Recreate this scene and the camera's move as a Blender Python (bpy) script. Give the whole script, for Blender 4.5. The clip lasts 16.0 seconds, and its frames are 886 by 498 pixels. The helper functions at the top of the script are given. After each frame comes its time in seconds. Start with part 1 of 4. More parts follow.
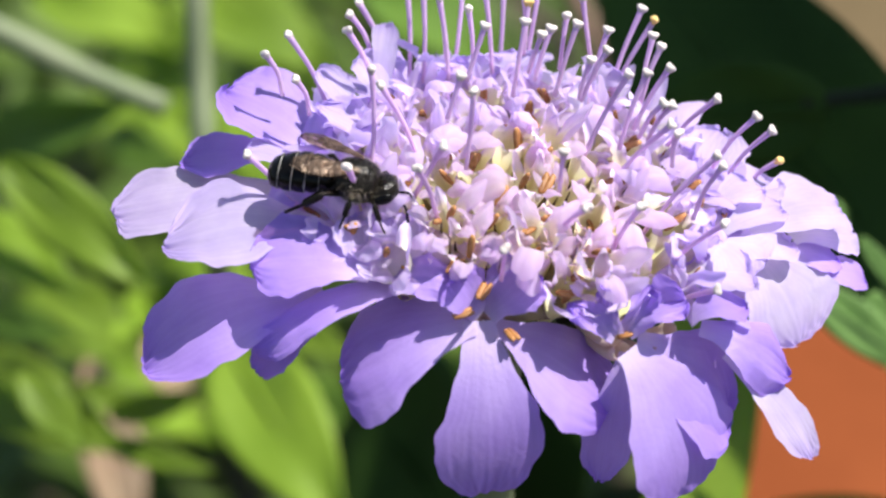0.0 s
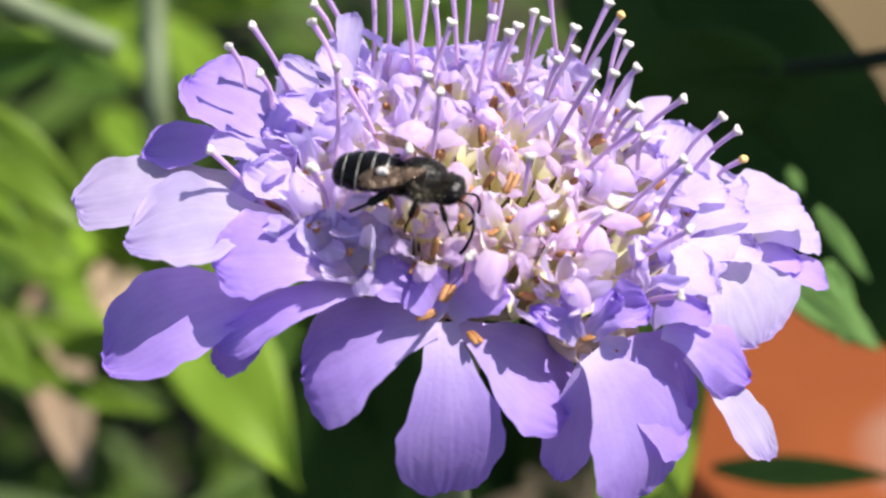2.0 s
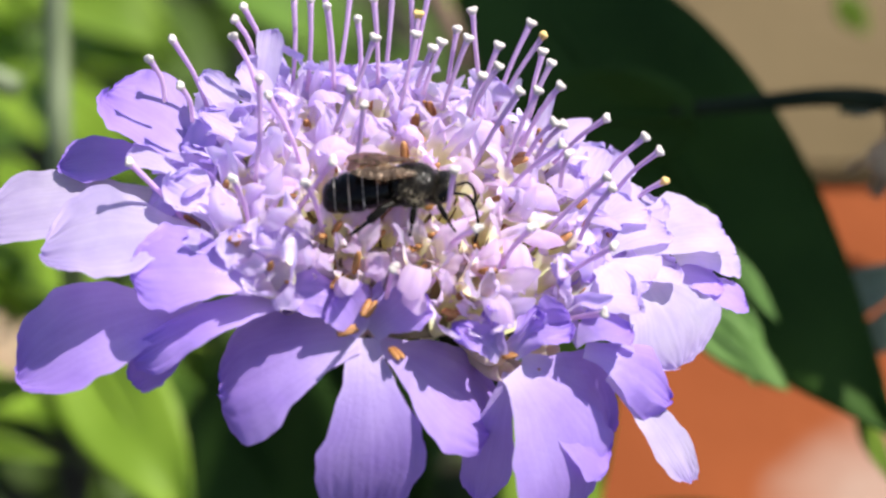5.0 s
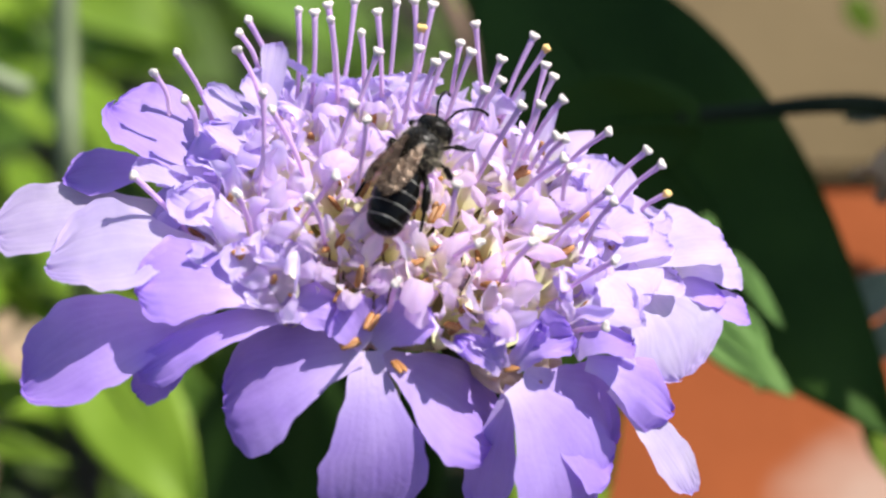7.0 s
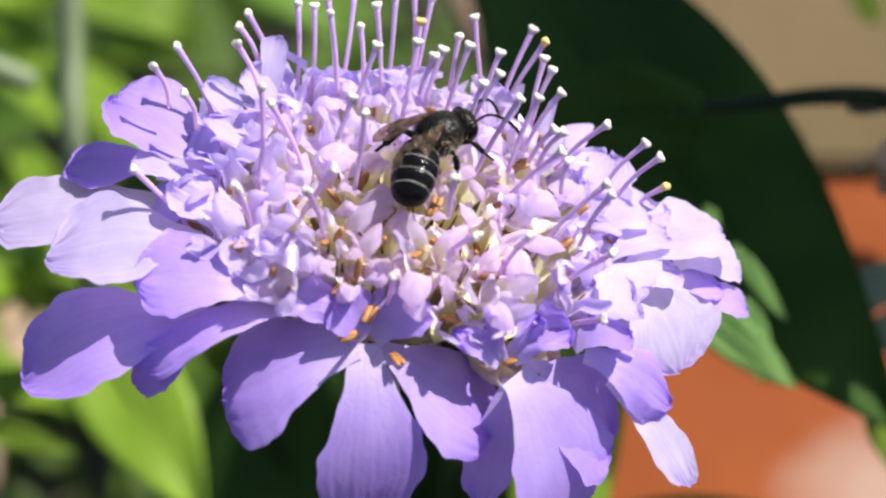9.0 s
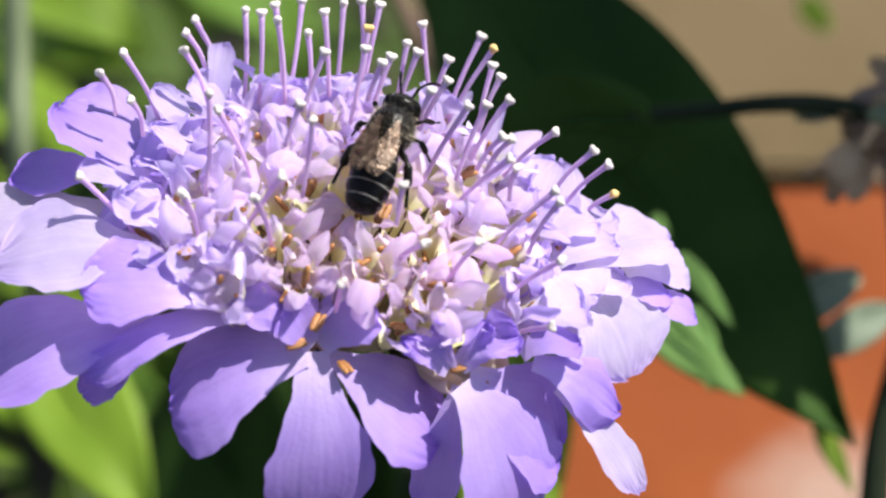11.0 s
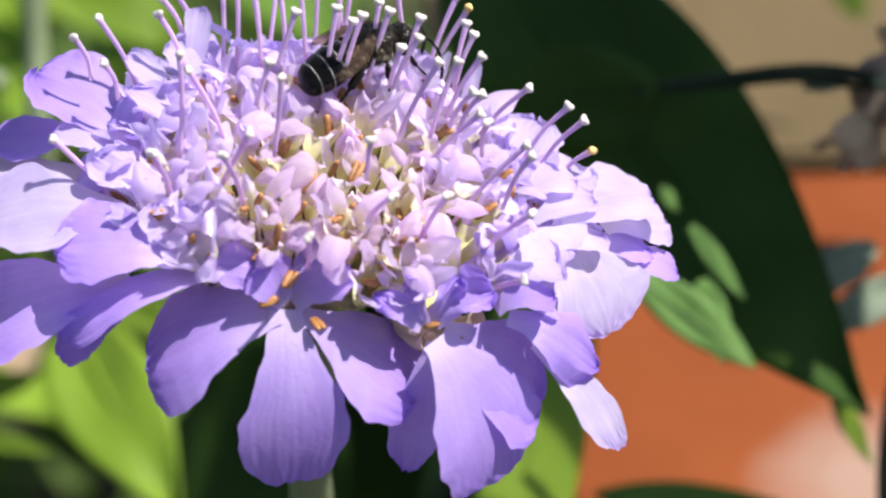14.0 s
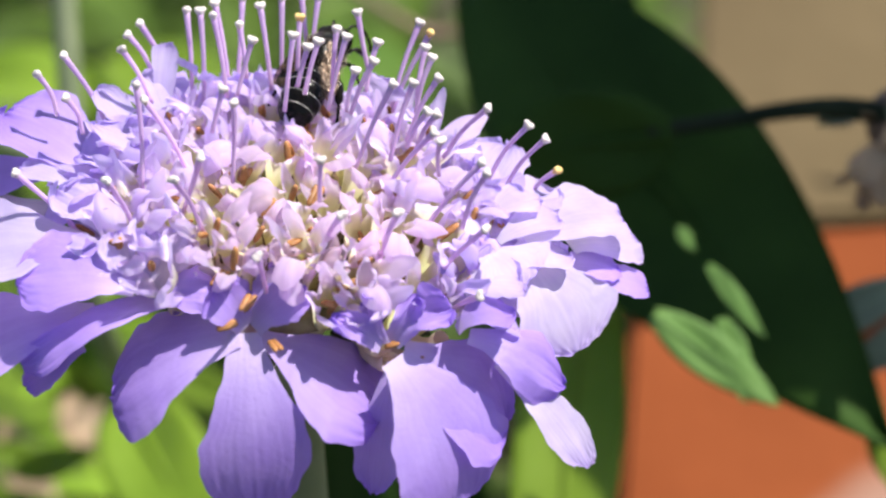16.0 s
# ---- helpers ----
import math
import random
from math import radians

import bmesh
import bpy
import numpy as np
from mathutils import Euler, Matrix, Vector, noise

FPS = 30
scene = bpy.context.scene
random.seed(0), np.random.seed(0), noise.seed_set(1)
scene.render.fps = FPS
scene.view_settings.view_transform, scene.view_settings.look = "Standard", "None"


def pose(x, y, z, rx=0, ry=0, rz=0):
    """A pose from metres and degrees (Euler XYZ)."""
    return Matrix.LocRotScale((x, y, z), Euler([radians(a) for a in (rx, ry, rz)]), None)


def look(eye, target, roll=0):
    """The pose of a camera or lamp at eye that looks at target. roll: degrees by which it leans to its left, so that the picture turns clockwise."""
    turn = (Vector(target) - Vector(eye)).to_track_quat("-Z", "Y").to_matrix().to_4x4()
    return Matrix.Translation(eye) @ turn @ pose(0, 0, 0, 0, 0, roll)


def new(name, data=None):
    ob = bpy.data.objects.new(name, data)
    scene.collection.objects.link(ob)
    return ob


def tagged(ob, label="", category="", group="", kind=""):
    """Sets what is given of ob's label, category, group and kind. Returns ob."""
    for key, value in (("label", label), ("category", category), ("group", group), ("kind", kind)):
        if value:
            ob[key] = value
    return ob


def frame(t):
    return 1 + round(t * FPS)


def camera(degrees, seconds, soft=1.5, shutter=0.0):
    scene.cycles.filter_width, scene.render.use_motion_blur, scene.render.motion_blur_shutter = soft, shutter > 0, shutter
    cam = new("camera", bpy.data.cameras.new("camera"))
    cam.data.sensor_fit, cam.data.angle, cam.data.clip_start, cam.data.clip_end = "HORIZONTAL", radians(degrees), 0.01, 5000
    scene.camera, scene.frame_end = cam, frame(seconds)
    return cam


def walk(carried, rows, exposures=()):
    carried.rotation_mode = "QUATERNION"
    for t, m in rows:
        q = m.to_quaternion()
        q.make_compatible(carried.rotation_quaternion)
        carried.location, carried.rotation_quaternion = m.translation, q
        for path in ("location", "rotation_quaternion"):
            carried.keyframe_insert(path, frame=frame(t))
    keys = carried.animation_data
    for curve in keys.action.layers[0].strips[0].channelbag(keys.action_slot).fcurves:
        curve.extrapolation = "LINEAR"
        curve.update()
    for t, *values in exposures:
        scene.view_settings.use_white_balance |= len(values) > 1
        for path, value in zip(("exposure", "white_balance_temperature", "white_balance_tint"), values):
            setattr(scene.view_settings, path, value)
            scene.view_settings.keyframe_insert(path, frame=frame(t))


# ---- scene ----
# ---------------------------------------------------------------- camera
cam = camera(20, 16.0, soft=2.4)
cam.data.dof.use_dof = True
cam.data.dof.focus_distance = 0.168
cam.data.dof.aperture_fstop = 30.0
walk(cam, [
    (0, pose(0.00411, -0.13477, 0.42588, 51.161, 3.642, 2.023)),
    (0.5, pose(-0.00154, -0.13031, 0.43107, 49.388, 1.641, 1.283)),
    (1, pose(0.00093, -0.13088, 0.42978, 50.033, 1.923, 0.915)),
    (1.5, pose(0.00099, -0.13318, 0.42687, 50.575, 2.024, 1.649)),
    (2, pose(0.00234, -0.12866, 0.43229, 48.055, 2.046, 1.414)),
    (2.5, pose(-0.00371, -0.13127, 0.43052, 49.201, 0.161, 0.450)),
    (3, pose(0.00086, -0.13400, 0.42773, 50.456, 0.621, 0.563)),
    (3.5, pose(-0.00016, -0.13158, 0.42922, 49.960, 0.117, 0.264)),
    (4, pose(-0.00164, -0.13004, 0.42853, 49.908, -0.343, -0.270)),
    (6.5, pose(0.00052, -0.13186, 0.42718, 50.571, -0.084, -0.373)),
    (7, pose(-0.00000, -0.13033, 0.42936, 49.858, -0.073, -0.087)),
    (7.5, pose(-0.00141, -0.13056, 0.42909, 50.122, -0.086, -0.330)),
    (8, pose(0.00031, -0.13191, 0.42774, 50.577, 0.518, 0.265)),
    (8.5, pose(0.00262, -0.12810, 0.43212, 48.397, 0.568, 0.718)),
    (9, pose(0.00104, -0.13057, 0.42996, 49.590, 0.144, 0.160)),
    (9.5, pose(0.00093, -0.13145, 0.42930, 50.237, -0.185, 0.064)),
    (10, pose(0.00071, -0.12997, 0.42971, 49.723, -0.688, -0.846)),
    (12.5, pose(0.00643, -0.13339, 0.42706, 50.773, 1.102, 0.126)),
    (13, pose(0.01370, -0.13603, 0.42248, 51.791, 3.040, 1.051)),
    (13.5, pose(0.00700, -0.13365, 0.42608, 50.347, 1.442, 0.182)),
    (14, pose(0.00955, -0.13339, 0.42570, 50.524, 1.676, 0.438)),
    (14.5, pose(0.01205, -0.13374, 0.42427, 50.933, 1.909, 0.268)),
    (15, pose(0.00917, -0.13178, 0.42739, 50.248, 1.361, 0.208)),
    (15.5, pose(0.02913, -0.13620, 0.41685, 53.469, 6.761, 2.773)),
    (16, pose(0.02337, -0.13721, 0.41957, 53.445, 5.500, 2.498)),
])

# ---------------------------------------------------------------- light
SUN = Vector((0.49, 0.13, 0.86)).normalized()
sun_data = bpy.data.lights.new("sun", "SUN")
sun_data.energy, sun_data.angle, sun_data.color = 5.0, radians(0.53), (1.0, 0.96, 0.90)
sun = new("sun", sun_data)
sun.matrix_basis = look(SUN * 5, (0, 0, 0))
world = bpy.data.worlds.new("sky")
scene.world = world
world.use_nodes = True
sky = world.node_tree.nodes.new("ShaderNodeTexSky")
sky.sky_type, sky.sun_disc = "NISHITA", False
sky.sun_elevation = math.asin(SUN.z)
sky.sun_rotation = math.atan2(SUN.x, SUN.y)
backing = world.node_tree.nodes["Background"]
backing.inputs["Strength"].default_value = 0.10
world.node_tree.links.new(sky.outputs[0], backing.inputs["Color"])
scene.view_settings.exposure = 0.74


# ---------------------------------------------------------------- materials
def material(name, colours, scale=200.0, rough=0.6, bump=0.15, bump_scale=900.0, through_light=0.0, along=None, spread=0.0,
             metal=0.0, coat=0.0, veins=0.0, spec=0.5, glow_colour=None):
    """A procedural surface: noise between the colours, an optional ramp along the piece (UV y), fine relief, light passing through."""
    m = bpy.data.materials.new(name)
    m.use_nodes = True
    n, l = m.node_tree.nodes, m.node_tree.links
    bsdf, out = n["Principled BSDF"], n["Material Output"]
    where = n.new("ShaderNodeTexCoord")
    grain = n.new("ShaderNodeTexNoise")
    grain.inputs["Scale"].default_value, grain.inputs["Detail"].default_value = scale, 6
    l.new(where.outputs["Object"], grain.inputs["Vector"])
    ramp = n.new("ShaderNodeValToRGB")
    stops = [(0.30 + 0.4 * i / max(1, len(colours) - 1), c) for i, c in enumerate(colours)]
    ramp.color_ramp.elements[0].position, ramp.color_ramp.elements[1].position = stops[0][0], stops[-1][0]
    ramp.color_ramp.elements[0].color, ramp.color_ramp.elements[1].color = (*stops[0][1], 1), (*stops[-1][1], 1)
    for at, c in stops[1:-1]:
        ramp.color_ramp.elements.new(at).color = (*c, 1)
    l.new(grain.outputs["Fac"], ramp.inputs["Fac"])
    colour = ramp.outputs["Color"]
    if along:
        apart = n.new("ShaderNodeSeparateXYZ")
        l.new(where.outputs["UV"], apart.inputs[0])
        way = n.new("ShaderNodeValToRGB")
        way.color_ramp.elements[0].position, way.color_ramp.elements[1].position = along[0][0], along[-1][0]
        way.color_ramp.elements[0].color, way.color_ramp.elements[1].color = (*along[0][1], 1), (*along[-1][1], 1)
        for at, c in along[1:-1]:
            way.color_ramp.elements.new(at).color = (*c, 1)
        l.new(apart.outputs["Y"], way.inputs["Fac"])
        mix = n.new("ShaderNodeMix")
        mix.data_type, mix.blend_type = "RGBA", "MULTIPLY"
        mix.inputs[0].default_value = 1.0
        l.new(colour, mix.inputs[6])
        l.new(way.outputs["Color"], mix.inputs[7])
        colour = mix.outputs[2]
    if veins:
        stretch = n.new("ShaderNodeMapping")
        stretch.inputs["Scale"].default_value = (24, 1.6, 1)
        l.new(where.outputs["UV"], stretch.inputs["Vector"])
        lines = n.new("ShaderNodeTexNoise")
        lines.inputs["Scale"].default_value, lines.inputs["Detail"].default_value = 1.0, 3
        l.new(stretch.outputs[0], lines.inputs["Vector"])
        mix = n.new("ShaderNodeMix")
        mix.data_type, mix.blend_type = "RGBA", "MULTIPLY"
        mix.inputs[0].default_value = veins
        l.new(colour, mix.inputs[6])
        tone = n.new("ShaderNodeValToRGB")
        tone.color_ramp.elements[0].position, tone.color_ramp.elements[1].position = 0.35, 0.65
        tone.color_ramp.elements[0].color, tone.color_ramp.elements[1].color = (0.62, 0.55, 0.8, 1), (1.1, 1.1, 1.1, 1)
        l.new(lines.outputs["Fac"], tone.inputs["Fac"])
        l.new(tone.outputs["Color"], mix.inputs[7])
        colour = mix.outputs[2]
    if spread:
        each = n.new("ShaderNodeObjectInfo")
        shift = n.new("ShaderNodeHueSaturation")
        by = n.new("ShaderNodeMapRange")
        by.inputs["To Min"].default_value, by.inputs["To Max"].default_value = 1 - spread, 1 + spread
        l.new(each.outputs["Random"], by.inputs["Value"])
        l.new(by.outputs[0], shift.inputs["Value"])
        l.new(colour, shift.inputs["Color"])
        colour = shift.outputs["Color"]
    l.new(colour, bsdf.inputs["Base Color"])
    bsdf.inputs["Roughness"].default_value, bsdf.inputs["Metallic"].default_value = rough, metal
    bsdf.inputs["Specular IOR Level"].default_value = spec
    bsdf.inputs["Coat Weight"].default_value = coat
    if bump:
        fine = n.new("ShaderNodeTexNoise")
        fine.inputs["Scale"].default_value, fine.inputs["Detail"].default_value = bump_scale, 4
        l.new(where.outputs["Object"], fine.inputs["Vector"])
        relief = n.new("ShaderNodeBump")
        relief.inputs["Strength"].default_value, relief.inputs["Distance"].default_value = bump, 0.3 / bump_scale
        height = fine.outputs["Fac"]
        if veins:
            add = n.new("ShaderNodeMath")
            add.operation = "ADD"
            l.new(height, add.inputs[0])
            gentle = n.new("ShaderNodeMath")
            gentle.operation = "MULTIPLY"
            gentle.inputs[1].default_value = 0.2
            l.new(lines.outputs["Fac"], gentle.inputs[0])
            l.new(gentle.outputs[0], add.inputs[1])
            height = add.outputs[0]
        l.new(height, relief.inputs["Height"])
        l.new(relief.outputs[0], bsdf.inputs["Normal"])
    if through_light:
        thin = n.new("ShaderNodeBsdfTranslucent")
        l.new(colour, thin.inputs["Color"])
        both = n.new("ShaderNodeMixShader")
        both.inputs[0].default_value = through_light
        l.new(bsdf.outputs[0], both.inputs[1])
        l.new(thin.outputs[0], both.inputs[2])
        l.new(both.outputs[0], out.inputs["Surface"])
    return m


PETAL = material("lavender_petal", [(0.405, 0.275, 0.72), (0.52, 0.38, 0.81)], 260, 0.5, 0.4, 2500, 0.46,
                 along=[(0.0, (1.38, 1.62, 1.0)), (0.09, (1.18, 1.27, 1.0)), (0.24, (1.02, 1.02, 1.0)), (0.6, (0.93, 0.86, 0.98)), (1.0, (0.74, 0.62, 0.93))], spread=0.06, veins=0.16, spec=0.3)
RING = material("pale_lavender_floret", [(0.64, 0.53, 0.84), (0.77, 0.67, 0.90)], 400, 0.55, 0.35, 2500, 0.58,
                along=[(0.0, (1.12, 1.25, 0.92)), (0.18, (1.05, 1.08, 1.0)), (0.6, (1.0, 0.98, 1.0)), (1.0, (0.86, 0.80, 0.98))], spread=0.05, veins=0.18, spec=0.3)
FLORET = material("pink_lavender_floret", [(0.80, 0.68, 0.87), (0.91, 0.84, 0.94)], 400, 0.5, 0.3, 2500, 0.72,
                  along=[(0.3, (1.08, 1.22, 0.56)), (0.52, (1.06, 1.16, 0.78)), (0.66, (1.0, 1.0, 1.0)), (1.0, (0.93, 0.88, 1.02))], spread=0.08, veins=0.18, spec=0.3)
INNER = material("cream_pink_floret", [(0.86, 0.73, 0.84), (0.94, 0.86, 0.91)], 400, 0.5, 0.3, 2500, 0.75,
                 along=[(0.3, (1.04, 1.15, 0.56)), (0.54, (1.04, 1.13, 0.76)), (0.70, (1.0, 1.0, 1.0)), (1.0, (0.92, 0.84, 1.02))], spread=0.08, veins=0.15, spec=0.3)
TUBE = material("cream_tube", [(0.72, 0.58, 0.46), (0.84, 0.72, 0.56)], 500, 0.6, 0.2, 2500, 0.4, spread=0.06)
STYLE = material("lilac_style", [(0.66, 0.46, 0.73), (0.80, 0.62, 0.83)], 500, 0.45, 0.1, 3000, 0.45,
                 along=[(0.0, (1.2, 1.2, 1.1)), (1.0, (0.95, 0.9, 1.0))], spread=0.08)
STIGMA = material("pale_stigma", [(0.60, 0.52, 0.54), (0.76, 0.69, 0.60)], 2500, 0.75, 0.8, 5000, 0.15, spread=0.15)
STIGMA_OLD = material("ochre_stigma", [(0.75, 0.45, 0.12), (0.85, 0.62, 0.25)], 3000, 0.7, 0.6, 5000, 0.1)
ANTHER = material("orange_brown_anther", [(0.20, 0.075, 0.018), (0.46, 0.22, 0.07)], 1500, 0.55, 0.5, 4000, 0.05, spread=0.2)
BRISTLE = material("dark_brown_bristle", [(0.05, 0.025, 0.015), (0.10, 0.05, 0.02)], 2000, 0.5, 0.2)
BRACT = material("green_bract", [(0.04, 0.05, 0.016), (0.08, 0.10, 0.03)], 700, 0.7, 0.4, 900, 0.2)
RECEPTACLE = material("pale_receptacle", [(0.13, 0.095, 0.04), (0.28, 0.22, 0.10)], 700, 0.7, 0.4)
GREEN = material("bright_leaf", [(0.175, 0.295, 0.020), (0.28, 0.41, 0.038)], 60, 0.5, 0.2, 600, 0.5, spread=0.25, spec=0.4)
LOW_GREEN = material("low_leaf", [(0.03, 0.06, 0.006), (0.09, 0.15, 0.014)], 18, 0.6, 0.2, 500, 0.25, spec=0.3)
# leaf green darkened to near black to stand in for shade
SHADE_GREEN = material("shade_dark_leaf", [(0.012, 0.032, 0.004), (0.026, 0.058, 0.008)], 60, 0.7, 0.25, 500, 0.06, spread=0.15, spec=0.12)
MID_GREEN = material("mid_green_leaf", [(0.07, 0.145, 0.015), (0.125, 0.225, 0.027)], 60, 0.55, 0.2, 600, 0.35, spread=0.25, spec=0.3)
# pale green painted for sun flecks on the dark leaf; also one far leaf
FLECK_AND_LEAF_GREEN = material("pale_fleck_and_leaf", [(0.11, 0.22, 0.045), (0.17, 0.29, 0.075)], 60, 0.6, 0.2, 500, 0.2, spec=0.3)
GREY_GREEN = material("grey_green_leaf", [(0.12, 0.17, 0.11), (0.20, 0.25, 0.16)], 80, 0.65, 0.3, 500, 0.2, spread=0.15)
STEM = material("grey_green_stem", [(0.13, 0.17, 0.075), (0.20, 0.23, 0.12)], 150, 0.6, 0.3, 1500, 0.1)
DARK_STEM = material("dark_stem", [(0.010, 0.016, 0.008), (0.022, 0.028, 0.014)], 150, 0.8, 0.3, 1500, spec=0.1)
BROWN_STEM = material("brown_stem", [(0.10, 0.06, 0.04), (0.18, 0.11, 0.07)], 150, 0.7, 0.3, 1500)
DRY = material("dry_leaf", [(0.30, 0.19, 0.11), (0.46, 0.34, 0.22)], 120, 0.8, 0.4, 700, 0.15, spread=0.2)
SOIL = material("soil", [(0.025, 0.018, 0.012), (0.07, 0.05, 0.03)], 40, 0.95, 0.8, 150)
PAVING = material("sandstone", [(0.090, 0.064, 0.030), (0.125, 0.090, 0.045)], 14, 0.9, 0.4, 120, spec=0.15)
TERRACOTTA = material("terracotta", [(0.160, 0.038, 0.009), (0.215, 0.055, 0.015)], 30, 0.9, 0.3, 400, spec=0.15)


def stain(m, at, radius, colour):
    """A pale mineral stain round one spot of a material, with a ragged edge."""
    n, l = m.node_tree.nodes, m.node_tree.links
    where, far, edge = n.new("ShaderNodeTexCoord"), n.new("ShaderNodeVectorMath"), n.new("ShaderNodeTexNoise")
    far.operation = "DISTANCE"
    far.inputs[1].default_value = at
    edge.inputs["Scale"].default_value = 90
    l.new(where.outputs["Object"], far.inputs[0])
    l.new(where.outputs["Object"], edge.inputs["Vector"])
    add = n.new("ShaderNodeMath")
    add.operation = "MULTIPLY_ADD"
    add.inputs[1].default_value = 0.5 * radius
    l.new(edge.outputs["Fac"], add.inputs[0])
    l.new(far.outputs["Value"], add.inputs[2])
    fade = n.new("ShaderNodeMapRange")
    fade.inputs["From Min"].default_value, fade.inputs["From Max"].default_value = 0.6 * radius, 1.3 * radius
    fade.inputs["To Min"].default_value, fade.inputs["To Max"].default_value = 0.9, 0.0
    l.new(add.outputs[0], fade.inputs["Value"])
    mix = n.new("ShaderNodeMix")
    mix.data_type = "RGBA"
    bsdf = n["Principled BSDF"]
    l.new(bsdf.inputs["Base Color"].links[0].from_socket, mix.inputs[6])
    mix.inputs[7].default_value = (*colour, 1)
    l.new(fade.outputs[0], mix.inputs[0])
    l.new(mix.outputs[2], bsdf.inputs["Base Color"])


stain(TERRACOTTA, (0.0474, 0.0550, 0.2380), 0.0125, (0.30, 0.20, 0.15))
BEE_BLACK = material("black_cuticle", [(0.002, 0.002, 0.002), (0.006, 0.005, 0.004)], 900, 0.16, 0.5, 3000, spec=0.14)
BEE_FUR = material("dark_punctate_cuticle", [(0.003, 0.003, 0.002), (0.014, 0.011, 0.008)], 4000, 0.22, 1.0, 1800, spec=0.14)
BEE_HAIR = material("pale_hair", [(0.16, 0.125, 0.08), (0.60, 0.52, 0.38)], 3000, 0.7, 0.3, 6000)
BEE_BAND = material("pale_band", [(0.01, 0.01, 0.01), (0.50, 0.47, 0.42)], 1500, 0.7, 0.6, 6000)
WING = material("smoky_wing", [(0.03, 0.014, 0.008), (0.26, 0.18, 0.12)], 1500, 0.30, 1.0, 2200, metal=0.4, spec=0.6)
glass_mix = WING.node_tree.nodes.new("ShaderNodeMixShader")
clear = WING.node_tree.nodes.new("ShaderNodeBsdfTransparent")
clear.inputs["Color"].default_value = (0.46, 0.34, 0.28, 1)
glass_mix.inputs[0].default_value = 0.42
WING.node_tree.links.new(clear.outputs[0], glass_mix.inputs[1])
WING.node_tree.links.new(WING.node_tree.nodes["Principled BSDF"].outputs[0], glass_mix.inputs[2])
WING.node_tree.links.new(glass_mix.outputs[0], WING.node_tree.nodes["Material Output"].inputs["Surface"])

MM = 0.001


# ---------------------------------------------------------------- builders
def mesh_from(name, verts, faces, uvs, mat, smooth=True):
    me = bpy.data.meshes.new(name)
    me.from_pydata([tuple(v) for v in verts], [], faces)
    if uvs is not None:
        layer = me.uv_layers.new(name="UVMap")
        index = np.empty(len(me.loops), dtype=np.int32)
        me.loops.foreach_get("vertex_index", index)
        layer.data.foreach_set("uv", np.asarray(uvs, dtype=np.float32)[index].ravel())
    me.materials.append(mat)
    me.polygons.foreach_set("use_smooth", [smooth] * len(me.polygons))
    me.update()
    return me


def part(name, me, parent, label="", m=None):
    ob = new(name, me)
    ob.parent = parent
    if m is not None:
        ob.matrix_basis = m
    if label:
        tagged(ob, label)
    return ob


def grid_faces(nu, nv):
    return [(j * nu + i, j * nu + i + 1, (j + 1) * nu + i + 1, (j + 1) * nu + i) for j in range(nv - 1) for i in range(nu - 1)]


def sheet(name, top, nu, nv, thick, mat):
    """A thin solid sheet from a grid of points (nv rows of nu), with a closed rim."""
    top = np.asarray(top, float).reshape(nv, nu, 3)
    uv = np.stack(np.meshgrid(np.linspace(0, 1, nu), np.linspace(0, 1, nv)), 2).reshape(-1, 2)
    if thick <= 0:
        return mesh_from(name, top.reshape(-1, 3), grid_faces(nu, nv), uv, mat)
    gu, gv = np.gradient(top, axis=1), np.gradient(top, axis=0)
    normal = np.cross(gu, gv)
    normal /= np.linalg.norm(normal, axis=2, keepdims=True) + 1e-12
    low = top - normal * thick
    verts = np.concatenate([top.reshape(-1, 3), low.reshape(-1, 3)])
    n = nu * nv
    faces = grid_faces(nu, nv) + [tuple(n + k for k in reversed(f)) for f in grid_faces(nu, nv)]
    rim = [i for i in range(nu)] + [j * nu + nu - 1 for j in range(1, nv)] + [(nv - 1) * nu + i for i in range(nu - 2, -1, -1)] + [j * nu for j in range(nv - 2, 0, -1)]
    faces += [(a, a + n, b + n, b) for a, b in zip(rim, rim[1:] + rim[:1])]
    return mesh_from(name, verts, faces, np.concatenate([uv, uv]), mat)


